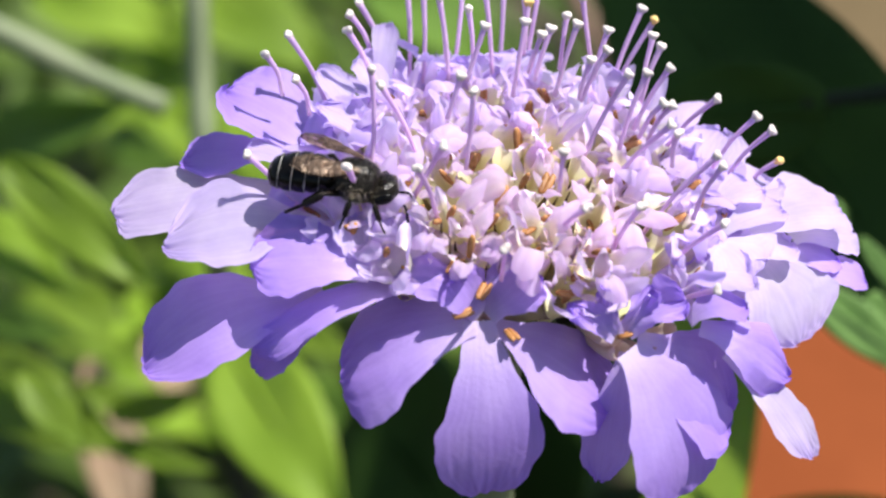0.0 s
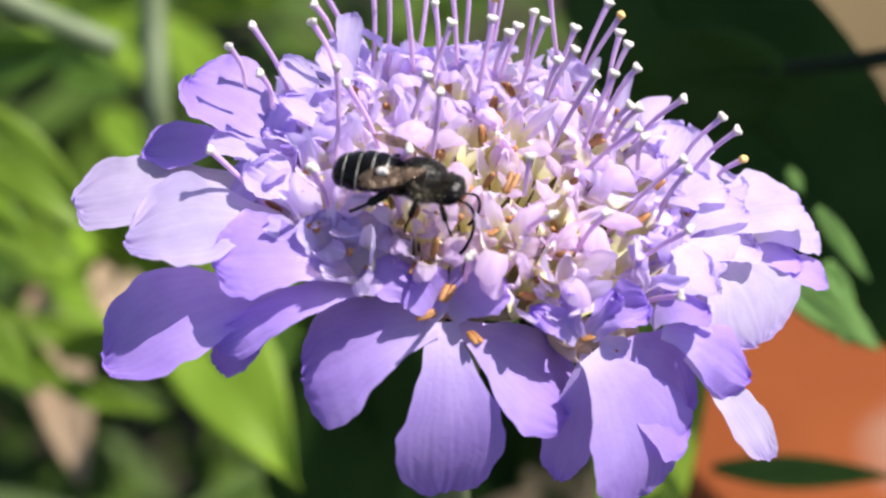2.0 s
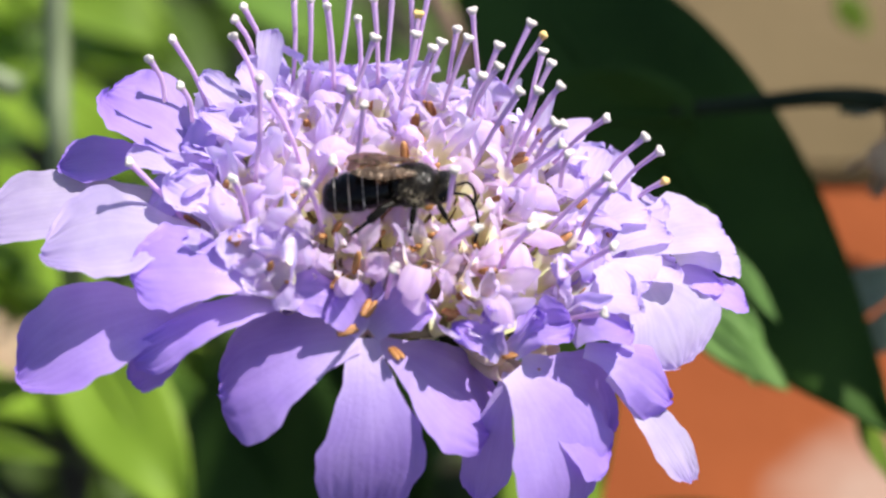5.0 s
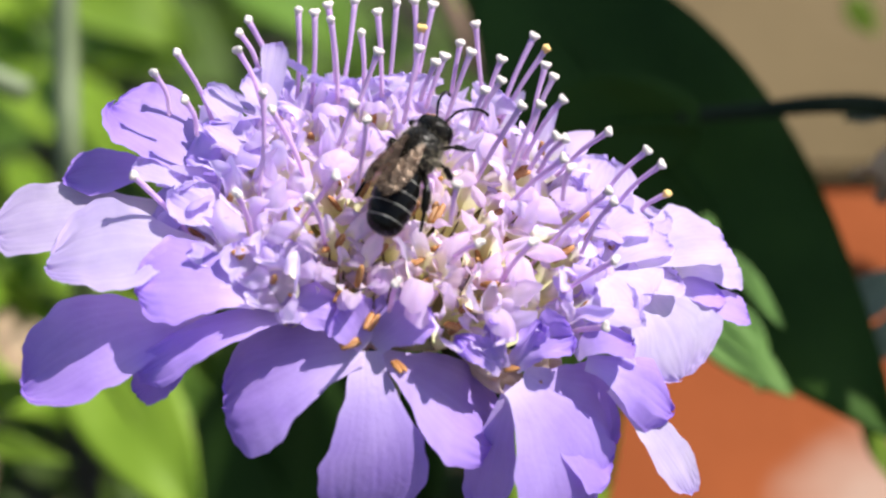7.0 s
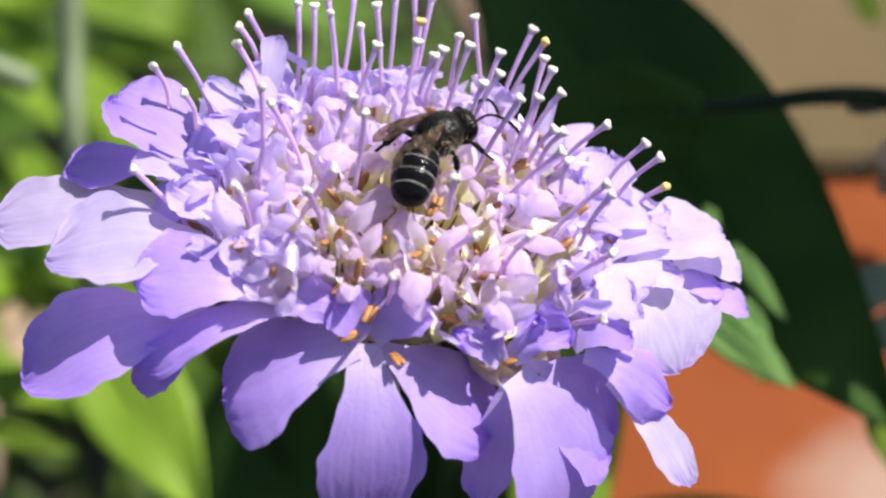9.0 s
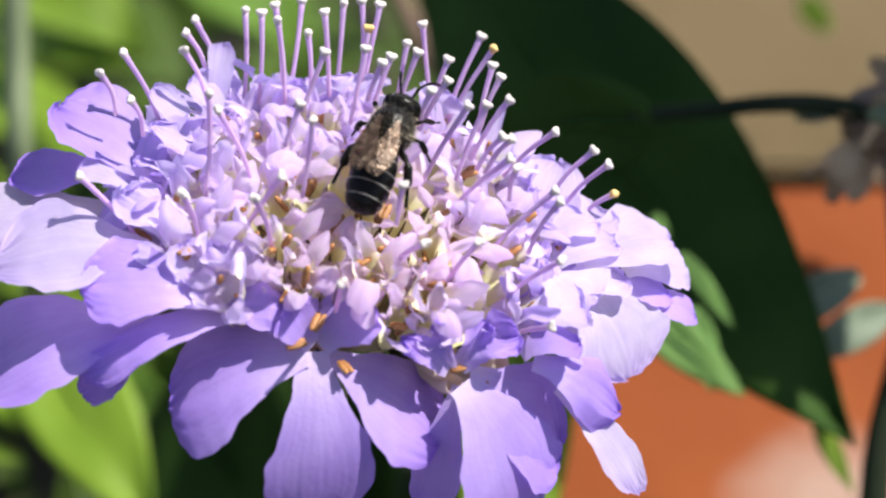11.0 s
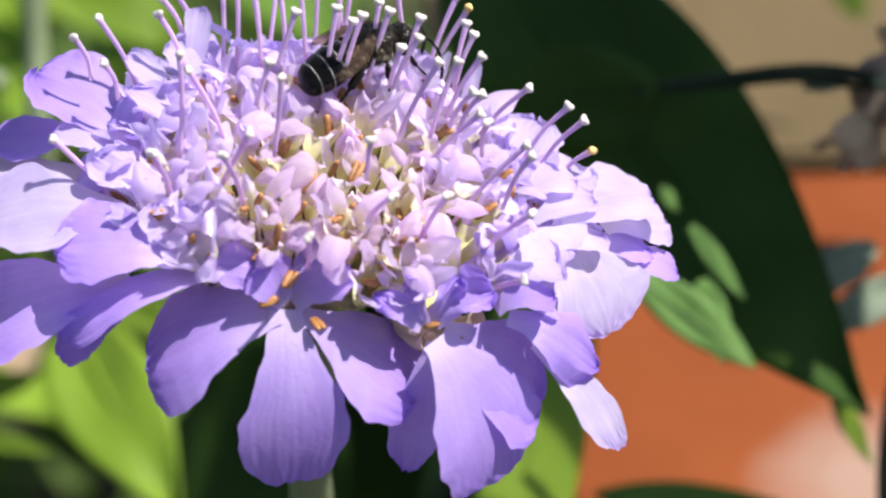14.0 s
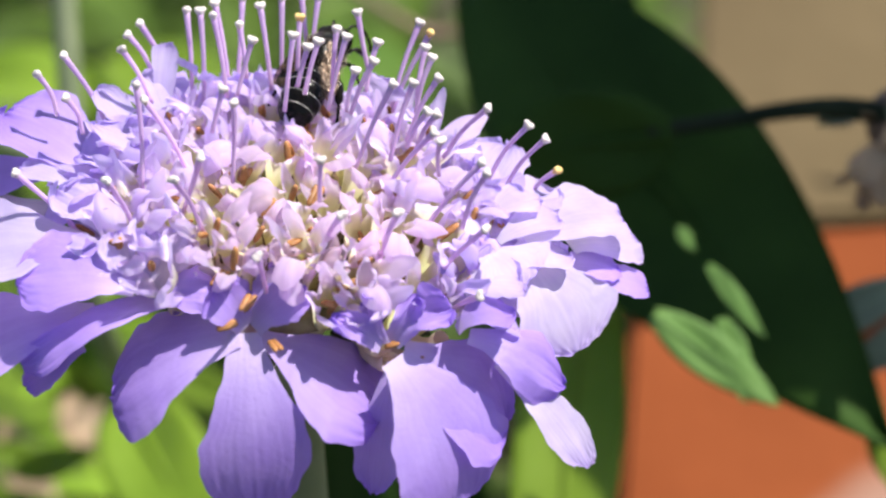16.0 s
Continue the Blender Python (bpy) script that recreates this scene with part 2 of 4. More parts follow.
def petal_mesh(name, base, tip, width, arch, roll, cup, ruffle, mat, seed, nu=31, nv=28, narrow=0.22, thick=0.0, blunt=0.992, fringe=0.24, wide=0.68):
    """A petal in millimetres from base to tip: obovate, arched, cupped across, with a wavy and finely notched margin."""
    rnd = random.Random(seed)
    base, tip = np.array(base, float), np.array(tip, float)
    axis = tip - base
    length = np.linalg.norm(axis)
    axis /= length
    side = np.cross([0, 0, 1], axis)
    side = side / np.linalg.norm(side) if np.linalg.norm(side) > 0.05 else np.array([1.0, 0, 0])
    up = np.cross(axis, side)
    c, s = math.cos(radians(roll)), math.sin(radians(roll))
    side, up = side * c + up * s, up * c - side * s
    p1, p2, p3 = (rnd.uniform(0, 6.28) for _ in range(3))
    pts = []
    for j in range(nv):
        v = 1 - (1 - j / (nv - 1)) ** 1.6
        grow = min(1, v / wide)
        half = width / 2 * (narrow + (1 - narrow) * (0.15 * math.sin(math.pi / 2 * grow) + 0.85 * grow * grow * (3 - 2 * grow)))
        if v > wide:
            half *= math.sqrt(max(0.0, 1 - ((v - wide) / (1 - wide)) ** 2.1 * blunt))
        for i in range(nu):
            u = 2 * i / (nu - 1) - 1
            w = 2 * u * half / width
            notch = fringe * (0.5 + 0.5 * math.sin(9 * w + p1)) * 0.5 + fringe * 0.3 * math.sin(23 * w + p2)
            reach = v * length + (0.02 * length * math.sin(5 * w + p2) - notch * 0.8) * max(0, (v - 0.6) / 0.4) ** 2
            lift = arch * 4 * v * (1 - v) + cup * width * 0.5 * u * u * v
            wave = 1.35 * ruffle * (0.35 * math.sin(5.5 * v + 2.5 * u + p1) * abs(u) + 0.22 * math.sin(9 * v + p2) * u * u * np.sign(u) + 0.13 * math.sin(5 * u + p3) * v) * v
            rib = 0.008 * math.sin(26 * u + 1.2 * math.sin(4 * v + p1) + p2) + 0.008 * math.sin(41 * u + p3) + 0.05 * math.sin(7.3 * u + 2.2 * v + p1)
            crimp = 0.07 * math.sin(34 * w + p3 + 2 * math.sin(6 * v)) * max(0.0, (v - 0.7) / 0.3) ** 2
            fine = (rib * min(1, width / 6) + crimp * min(1, width / 6) + 0.09 * ruffle * math.sin(13 * u + 5 * v + p3) * v + 0.05 * ruffle * math.sin(29 * u + 4 * v + p1) * v * v) * v * v
            pts.append(base + axis * reach + side * (u * half * (1 + 0.05 * math.sin(9 * v + p3 + u) + 0.032 * math.sin(25 * v + p1 + 2 * u) + 0.018 * math.sin(43 * v + p2 + 3 * u))) + up * (lift + wave + fine))
    return sheet(name, np.array(pts) * MM, nu, nv, thick * MM, mat)


def tube_mesh(name, points, radii, mat, sides=10, caps=True):
    """A round tapered rod along points (metres)."""
    pts = np.array(points, float)
    way = np.gradient(pts, axis=0)
    way /= np.linalg.norm(way, axis=1, keepdims=True) + 1e-12
    ref = np.array([0.31, 0.87, 0.39])
    verts, uv = [], []
    for k, (p, w, r) in enumerate(zip(pts, way, radii)):
        a = np.cross(w, ref)
        a /= np.linalg.norm(a)
        b = np.cross(w, a)
        for q in range(sides):
            t = 2 * math.pi * q / sides
            verts.append(p + r * (a * math.cos(t) + b * math.sin(t)))
            uv.append((q / sides, k / max(1, len(pts) - 1)))
    faces = [(k * sides + q, k * sides + (q + 1) % sides, (k + 1) * sides + (q + 1) % sides, (k + 1) * sides + q)
             for k in range(len(pts) - 1) for q in range(sides)]
    if caps:
        faces += [tuple(reversed(range(sides))), tuple((len(pts) - 1) * sides + q for q in range(sides))]
    return mesh_from(name, verts, faces, uv, mat)


def lathe_mesh(name, profile, mat, sides=20, squash=(1, 1), bend=0.0):
    """A body of rings along x from (x, radius) pairs in millimetres; squash scales y and z, bend droops the ends."""
    verts, uv = [], []
    for k, (x, r) in enumerate(profile):
        for q in range(sides):
            t = 2 * math.pi * q / sides
            verts.append((x * MM, r * squash[0] * math.cos(t) * MM, (r * squash[1] * math.sin(t) - bend * x * x) * MM))
            uv.append((q / sides, k / (len(profile) - 1)))
    faces = [(k * sides + q, k * sides + (q + 1) % sides, (k + 1) * sides + (q + 1) % sides, (k + 1) * sides + q)
             for k in range(len(profile) - 1) for q in range(sides)]
    faces += [tuple(reversed(range(sides))), tuple((len(profile) - 1) * sides + q for q in range(sides))]
    return mesh_from(name, verts, faces, uv, mat)


def egg(x0, x1, radius, n=12, power=1.0):
    """Ring pairs of an ellipsoid from x0 to x1."""
    rows = []
    for k in range(n + 1):
        t = math.pi * (0.03 + 0.94 * k / n)
        rows.append((x0 + (x1 - x0) * (1 - math.cos(t)) / 2, radius * math.sin(t) ** power))
    return rows


def smooth_path(points, n):
    """A rounded path through a few points (Catmull-Rom)."""
    p = [np.array(q, float) for q in points]
    p = [2 * p[0] - p[1]] + p + [2 * p[-1] - p[-2]]
    out = []
    for k in range(1, len(p) - 2):
        for i in range(n):
            t = i / n
            out.append(0.5 * (2 * p[k] + (p[k + 1] - p[k - 1]) * t + (2 * p[k - 1] - 5 * p[k] + 4 * p[k + 1] - p[k + 2]) * t * t
                              + (3 * p[k] - p[k - 1] - 3 * p[k + 1] + p[k + 2]) * t ** 3))
    return out + [p[-2]]


def leaf_mesh(name, base, tip, width, arch, mat, roll=0, nu=9, nv=20, fold=0.12, seed=0, point=1.0):
    """A lance-shaped leaf blade in metres with a folded midrib and a slightly wavy margin."""
    base, tip = np.array(base, float), np.array(tip, float)
    axis = tip - base
    length = np.linalg.norm(axis)
    axis /= length
    side = np.cross([0, 0, 1], axis)
    side = side / np.linalg.norm(side) if np.linalg.norm(side) > 0.05 else np.array([1.0, 0, 0])
    up = np.cross(axis, side)
    c, s = math.cos(radians(roll)), math.sin(radians(roll))
    side, up = side * c + up * s, up * c - side * s
    pts = []
    for j in range(nv):
        v = j / (nv - 1)
        half = width / 2 * max(0.02, math.sin(math.pi * min(1, 0.04 + 0.96 * v) ** 0.85) ** point)
        for i in range(nu):
            u = 2 * i / (nu - 1) - 1
            lift = arch * 4 * v * (1 - v) + fold * width * abs(u) + 0.03 * width * math.sin(9 * v + 3 * u + seed)
            pts.append(base + axis * v * length + side * u * half + up * lift)
    return sheet(name, pts, nu, nv, 0.00015, mat)


# ---------------------------------------------------------------- ground and pot
def ground_sheet():
    n, reach = 60, 60.0
    line = np.sign(np.linspace(-1, 1, n)) * np.abs(np.linspace(-1, 1, n)) ** 4 * reach
    pts = [(x, y, 0.006 * noise.noise((x * 9, y * 9, 0))) for y in line for x in line]
    me = mesh_from("ground", pts, grid_faces(n, n), None, SOIL)
    tagged(new("ground", me), "dark bare garden soil under the plants", "ground", kind="structure")


ground_sheet()


def slab(name, corners, low, mat):
    """A block with a bevelled top of four corners (metres) reaching down to the height low."""
    bm = bmesh.new()
    top = [bm.verts.new(c) for c in corners]
    base = [bm.verts.new((c[0], c[1], low)) for c in corners]
    bm.faces.new(top)
    bm.faces.new(base[::-1])
    for k in range(4):
        bm.faces.new((top[k], base[k], base[(k + 1) % 4], top[(k + 1) % 4]))
    bmesh.ops.recalc_face_normals(bm, faces=bm.faces[:])
    bmesh.ops.bevel(bm, geom=bm.edges[:], offset=0.001, segments=3, affect="EDGES")
    me = bpy.data.meshes.new(name)
    bm.to_mesh(me)
    bm.free()
    me.materials.append(mat)
    return me


tagged(new("sandstone_block", slab("sandstone_block", [(0.0256, 0.1282, 0.2250), (0.0908, 0.1282, 0.2250), (0.1134, 0.2357, 0.2250), (0.0319, 0.2356, 0.2250)], 0.0, PAVING)),
       "sunlit tan sandstone block behind the leaves", "stone block")


def terracotta_step():
    """A terracotta block beside the bed, with a pale limescale stain at its corner."""
    top = tagged(new("terracotta_block"), "sunlit orange terracotta block with a pale limescale stain", "terracotta block")
    part("block", slab("block", [(0.0152, 0.0462, 0.2380), (0.0654, 0.0462, 0.2380), (0.0774, 0.1084, 0.2380), (0.0185, 0.1084, 0.2380)], 0.0, TERRACOTTA), top)


terracotta_step()


# ---------------------------------------------------------------- background plants
def plant(label, category="plant"):
    return tagged(new("garden_plant"), label, category)


def stem(owner, points, r0, r1, mat, name="stem"):
    path = smooth_path(points, 8)
    return part(name, tube_mesh(name, path, np.linspace(r0, r1, len(path)), mat, 12), owner)


def leaf(owner, base, tip, width, arch, mat, roll=0, seed=0, point=1.0, fold=0.12, label=""):
    blade = part("leaf", leaf_mesh("leaf", base, tip, width, arch, mat, roll, seed=seed, point=point, fold=fold), owner, label)
    axis = np.array(tip, float) - np.array(base, float)
    side = np.cross([0, 0, 1], axis)
    side = side / (np.linalg.norm(side) + 1e-9)
    up = np.cross(axis / np.linalg.norm(axis), side)
    up = up * math.cos(radians(roll)) - side * math.sin(radians(roll))
    rib = [np.array(base) + axis * k / 12 + up * (arch * 4 * (k / 12) * (1 - k / 12) + 0.0001) for k in range(13)]
    part("midrib", tube_mesh("midrib", rib, np.linspace(min(0.0007, 0.07 * width), min(0.0002, 0.03 * width), 13), mat, 8), blade)
    return blade


def leaves(owner, rows, seed=0):
    for k, (base, tip, width, arch, mat, roll, point, fold) in enumerate(rows):
        leaf(owner, base, tip, width, arch, mat, roll, seed + k, point, fold)


# broad shaded leaves, most of their shade put into the near-black green
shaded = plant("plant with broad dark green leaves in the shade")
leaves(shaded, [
    ((0.0050, 0.0786, 0.2926), (0.0421, 0.0312, 0.2697), 0.0224, 0.001, SHADE_GREEN, 34, 0.95, 0.06),
    ((0.0237, 0.0500, 0.2923), (0.0066, 0.0547, 0.2881), 0.0106, 0.000, SHADE_GREEN, -76, 0.7, 0.02),
    # next two: added out of view, sunward, only to shade the two leaves above
    ((0.0491, 0.0934, 0.3650), (0.0862, 0.0461, 0.3424), 0.0260, 0.001, SHADE_GREEN, 0.6, 0.6, 0.06),
    ((0.0664, 0.0627, 0.3611), (0.0468, 0.0680, 0.3563), 0.0200, 0.001, SHADE_GREEN, 0.6, 0.6, 0.06),
    # dark fill leaves in place of the shade behind and below the flower
    ((0.0051, 0.1314, 0.271), (0.0262, 0.093, 0.2479), 0.030, 0.001, SHADE_GREEN, 74, 0.6, 0.05),
    ((0.0107, 0.1061, 0.2354), (0.0149, 0.0735, 0.2132), 0.016, 0.001, SHADE_GREEN, 60, 0.6, 0.05),
    ((-0.0263, 0.0852, 0.226), (-0.0106, 0.066, 0.2175), 0.034, 0.001, SHADE_GREEN, 62, 0.6, 0.05),
    ((-0.0148, 0.0943, 0.2221), (-0.001, 0.0733, 0.2125), 0.030, 0.001, SHADE_GREEN, 62, 0.6, 0.05),
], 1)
stem(shaded, [(0.0215, 0.0505, 0.2924), (0.0280, 0.0503, 0.2932), (0.0345, 0.0502, 0.2941), (0.0399, 0.0496, 0.2942), (0.0470, 0.0480, 0.2930)], 0.0006, 0.0011, DARK_STEM, "leaf_stalk")
# leaf-shaped sun flecks, and sunlit single leaves beside the block
low = plant("low plant with upright mid green leaves beside the block, plus leaf-shaped sun flecks")
leaves(low, [
    # first four imitate sunlight falling on the broad dark leaf
    ((0.0211, 0.0387, 0.2808), (0.0317, 0.0326, 0.2748), 0.0042, 0.000, FLECK_AND_LEAF_GREEN, 43, 0.75, 0.01),
    ((0.0271, 0.0380, 0.2805), (0.0289, 0.0330, 0.2748), 0.0031, 0.000, FLECK_AND_LEAF_GREEN, 19, 0.80, 0.01),
    ((0.0262, 0.0411, 0.2842), (0.0308, 0.0366, 0.2793), 0.0017, 0.000, FLECK_AND_LEAF_GREEN, 37, 0.75, 0.01),
    ((0.0237, 0.0434, 0.2869), (0.0250, 0.0420, 0.2851), 0.0012, 0.000, FLECK_AND_LEAF_GREEN, 35, 0.90, 0.01),
    ((0.0403, 0.0421, 0.2634), (0.0431, 0.0331, 0.2617), 0.0021, 0.000, GREEN, 23, 1.00, 0.03),
    ((0.0178, 0.0386, 0.2530), (0.0356, 0.0372, 0.2532), 0.0033, 0.000, MID_GREEN, 45, 1.00, 0.03),
    ((0.0531, 0.1398, 0.2443), (0.0570, 0.1367, 0.2405), 0.0037, 0.000, GREEN, 46, 1.00, 0.03),
    ((0.0147, 0.0582, 0.2735), (0.0089, 0.0243, 0.2451), 0.0105, 0.001, GREEN, -11, 0.60, 0.05),
    ((0.0098, 0.1581, 0.1934), (0.0088, 0.1237, 0.1986), 0.0048, 0.001, BROWN_STEM, -9, 0.60, 0.05),
], 20)
# grey-green plant
grey = plant("grey-green plant with small leaves on a dark stem")
stem(grey, [(0.0440, 0.0240, 0.2590), (0.0444, 0.0313, 0.2669), (0.0459, 0.0360, 0.2722), (0.0481, 0.0404, 0.2778), (0.0511, 0.0438, 0.2828)], 0.0014, 0.0012, DARK_STEM)
leaves(grey, [
    ((0.0443, 0.0491, 0.2747), (0.0316, 0.0417, 0.2731), 0.0042, 0.001, GREY_GREEN, -41, 0.8, 0.10),
    ((0.0476, 0.0482, 0.2712), (0.0379, 0.0428, 0.2692), 0.0040, 0.001, GREY_GREEN, -39, 0.8, 0.10),
    ((0.0583, 0.0897, 0.2513), (0.0511, 0.0948, 0.2555), 0.008, 0.001, DRY, 10, 1.0, 0.12),
    ((0.0589, 0.0904, 0.2524), (0.0532, 0.0983, 0.2608), 0.009, 0.001, DRY, 30, 1.0, 0.12),
], 40)


def dried_head(owner, at, radius):
    """A withered flower head: a small dark core with curled dry bracts all round."""
    core = part("dried_flower_head", lathe_mesh("dried_flower_head", egg(-4, 4, 3.4, 10, 0.8), BROWN_STEM, 14), owner, "withered brown flower head", Matrix.Translation(at))
    r = random.Random(21)
    for k in range(34):
        a, e = r.uniform(0, 6.283), r.uniform(-0.9, 1.1)
        d = np.array([math.cos(a) * math.cos(e), math.sin(a) * math.cos(e), math.sin(e)])
        ln = radius * r.uniform(0.7, 1.15)
        me = petal_mesh("dry_bract", d * 2.5, d * ln + np.array([0, 0, -1.5]), r.uniform(1.8, 3.4), r.uniform(-1, 1.2), r.uniform(-60, 60), 0.5, 1.0, DRY if k % 3 else GREY_GREEN, 300 + k, 7, 9, 0.4)
        part("dry_bract", me, core)


dried_head(grey, (0.0448, 0.0503, 0.2921), 7.5)
stem(grey, [(0.0449, 0.0496, 0.2913), (0.0448, 0.0384, 0.2884), (0.0443, 0.0243, 0.2828), (0.0446, 0.0143, 0.2754)], 0.0008, 0.0011, BROWN_STEM)
# woody stem
woody = plant("thin brown woody shrub stem behind the flower")
stem(woody, [(-0.0023, 0.1474, 0.2537), (-0.0013, 0.1436, 0.2473), (0.0010, 0.1409, 0.2428), (0.0057, 0.1361, 0.2350)], 0.0012, 0.0016, BROWN_STEM)
stem(woody, [(-0.0185, 0.1458, 0.2541), (-0.0129, 0.1443, 0.2503), (-0.0072, 0.1430, 0.2472), (-0.0013, 0.1436, 0.2473)], 0.0006, 0.0008, BROWN_STEM, "twig")
# flower stems
pale = plant("pale grey-green upright flower stem")
stem(pale, [(-0.0373, 0.0825, 0.294), (-0.0372, 0.0744, 0.2819), (-0.0369, 0.0676, 0.2729), (-0.0379, 0.0725, 0.2521), (-0.0487, 0.1388, 0.1742), (-0.0535, 0.1743, 0.1136)], 0.0013, 0.0014, STEM)
slanting = plant("pale green slanting flower stem")
stem(slanting, [(-0.0676, 0.0884, 0.2822), (-0.0609, 0.0879, 0.2782), (-0.0523, 0.0868, 0.2731), (-0.0438, 0.0859, 0.2689)], 0.0016, 0.0013, STEM)
# sunlit leaves
leafy = plant("leafy plant with bright green lance-shaped leaves in the sun")
leaves(leafy, [
    ((-0.0595, 0.0744, 0.2709), (-0.0432, 0.0639, 0.2617), 0.0075, 0.001, GREEN, 44, 1.0, 0.10),
    ((-0.0651, 0.0757, 0.2629), (-0.0516, 0.0663, 0.2577), 0.0061, 0.001, GREEN, 18, 1.0, 0.10),
    ((-0.0705, 0.0994, 0.2538), (-0.0492, 0.0938, 0.2643), 0.0079, 0.001, MID_GREEN, 64, 1.0, 0.10),
    ((-0.0698, 0.0721, 0.2443), (-0.0485, 0.0589, 0.2453), 0.0094, 0.001, GREEN, 38, 0.9, 0.10),
    ((-0.0532, 0.0658, 0.2390), (-0.0390, 0.0612, 0.2378), 0.0030, 0.001, GREEN, 52, 1.0, 0.10),
    ((-0.0397, 0.0781, 0.2415), (-0.0241, 0.0500, 0.2380), 0.0118, 0.002, GREEN, 18, 0.9, 0.12),
    ((-0.0578, 0.0807, 0.2499), (-0.0484, 0.0747, 0.2476), 0.0032, 0.001, GREEN, 36, 1.0, 0.10),
    ((-0.0556, 0.0821, 0.2274), (-0.0425, 0.0782, 0.2346), 0.0040, 0.001, GREEN, 68, 1.0, 0.10),
    ((-0.0368, 0.0937, 0.2204), (-0.0236, 0.0826, 0.2209), 0.0075, 0.001, MID_GREEN, 37, 1.0, 0.10),
    ((-0.0400, 0.0917, 0.2341), (-0.0251, 0.0817, 0.2352), 0.0053, 0.001, GREEN, 22, 1.0, 0.10),
    ((-0.0766, 0.1932, 0.2116), (-0.0546, 0.1768, 0.2165), 0.0096, 0.002, GREEN, 52, 1.0, 0.10),
    ((-0.0540, 0.1961, 0.2087), (-0.0363, 0.1761, 0.2111), 0.0114, 0.002, GREEN, 43, 1.0, 0.10),
    ((-0.0765, 0.1099, 0.2197), (-0.0625, 0.1025, 0.2218), 0.0051, 0.001, MID_GREEN, 45, 1.0, 0.10),
    ((-0.0575, 0.1109, 0.2143), (-0.0498, 0.1101, 0.2271), 0.0044, 0.001, MID_GREEN, 81, 1.0, 0.10),
    ((-0.0584, 0.1394, 0.2175), (-0.0501, 0.1272, 0.2161), 0.0054, 0.001, GREEN, 24, 1.0, 0.10),
    ((-0.0592, 0.0968, 0.1995), (-0.0503, 0.0950, 0.2099), 0.0044, 0.001, MID_GREEN, 72, 1.0, 0.10),
    ((-0.0561, 0.1155, 0.2177), (-0.0579, 0.0958, 0.2265), 0.0043, 0.001, GREEN, -40, 1.0, 0.10),
    ((-0.0518, 0.1117, 0.2122), (-0.0533, 0.1005, 0.2306), 0.0036, 0.001, GREEN, -135, 1.0, 0.10),
    ((-0.0548, 0.1148, 0.2013), (-0.0467, 0.1067, 0.2206), 0.0045, 0.001, GREEN, 116, 1.0, 0.10),
    ((-0.0363, 0.0922, 0.2177), (-0.0278, 0.0809, 0.2192), 0.0062, 0.001, MID_GREEN, 29, 1.0, 0.10),
    ((-0.0320, 0.1228, 0.1764), (-0.0317, 0.1211, 0.2038), 0.0055, 0.001, MID_GREEN, 179, 1.0, 0.10),
    ((-0.0730, 0.1909, 0.2038), (-0.0571, 0.1736, 0.2098), 0.0114, 0.002, GREEN, 48, 1.0, 0.10),
    ((-0.0540, 0.1945, 0.2035), (-0.0389, 0.1746, 0.2070), 0.0132, 0.002, GREEN, 40, 1.0, 0.10),
    ((-0.0692, 0.1599, 0.2117), (-0.0558, 0.1502, 0.2120), 0.0066, 0.002, MID_GREEN, 42, 1.0, 0.10),
    ((-0.0753, 0.1389, 0.1809), (-0.0519, 0.1227, 0.1829), 0.012, 0.002, GREEN, 0, 1.0, 0.12),
    ((-0.0671, 0.1653, 0.1824), (-0.0463, 0.1469, 0.1826), 0.013, 0.002, GREEN, 0, 1.0, 0.12),
    ((-0.0886, 0.1586, 0.1813), (-0.0625, 0.1406, 0.1793), 0.013, 0.002, GREEN, 0, 1.0, 0.12),
    ((-0.0681, 0.194, 0.1914), (-0.045, 0.1727, 0.1865), 0.015, 0.002, GREEN, 0, 1.0, 0.12),
    ((-0.0612, 0.2316, 0.1832), (-0.0338, 0.209, 0.1757), 0.017, 0.002, LOW_GREEN, 0, 1.0, 0.12),
    ((-0.0836, 0.2067, 0.1844), (-0.0603, 0.1885, 0.182), 0.014, 0.002, GREEN, 0, 1.0, 0.12),
    ((-0.059, 0.1769, 0.2244), (-0.0355, 0.157, 0.2205), 0.016, 0.002, GREEN, 0, 1.0, 0.12),
    ((-0.0796, 0.1736, 0.2265), (-0.0565, 0.1576, 0.2259), 0.014, 0.002, GREEN, 0, 1.0, 0.12),
    ((-0.0326, 0.1947, 0.2145), (-0.0113, 0.1716, 0.2089), 0.016, 0.002, MID_GREEN, 0, 1.0, 0.12),
    ((0.0036, 0.1639, 0.2273), (0.0141, 0.1408, 0.2247), 0.009, 0.002, GREEN, 0, 1.0, 0.12),
    ((-0.0123, 0.2119, 0.2075), (0.0041, 0.2029, 0.1939), 0.014, 0.002, LOW_GREEN, 0, 1.0, 0.12),
    ((-0.0731, 0.0831, 0.2346), (-0.0544, 0.0793, 0.2240), 0.0084, 0.001, GREEN, 41, 1.0, 0.08),
    ((-0.0592, 0.0624, 0.2517), (-0.0517, 0.0577, 0.2445), 0.0049, 0.001, GREEN, 28, 1.0, 0.08),
    ((-0.0626, 0.0907, 0.2239), (-0.0485, 0.0907, 0.2197), 0.0042, 0.001, GREEN, 47, 1.0, 0.08),
    ((0.0039, 0.1933, 0.2124), (0.0115, 0.1793, 0.2100), 0.0078, 0.001, FLECK_AND_LEAF_GREEN, 32, 0.7, 0.10),
], 60)
leaf(leafy, (-0.063, 0.1044, 0.2166), (-0.0572, 0.0873, 0.1976), 0.008, 0.001, DRY, 0, 31, label="dry tan curled leaf")
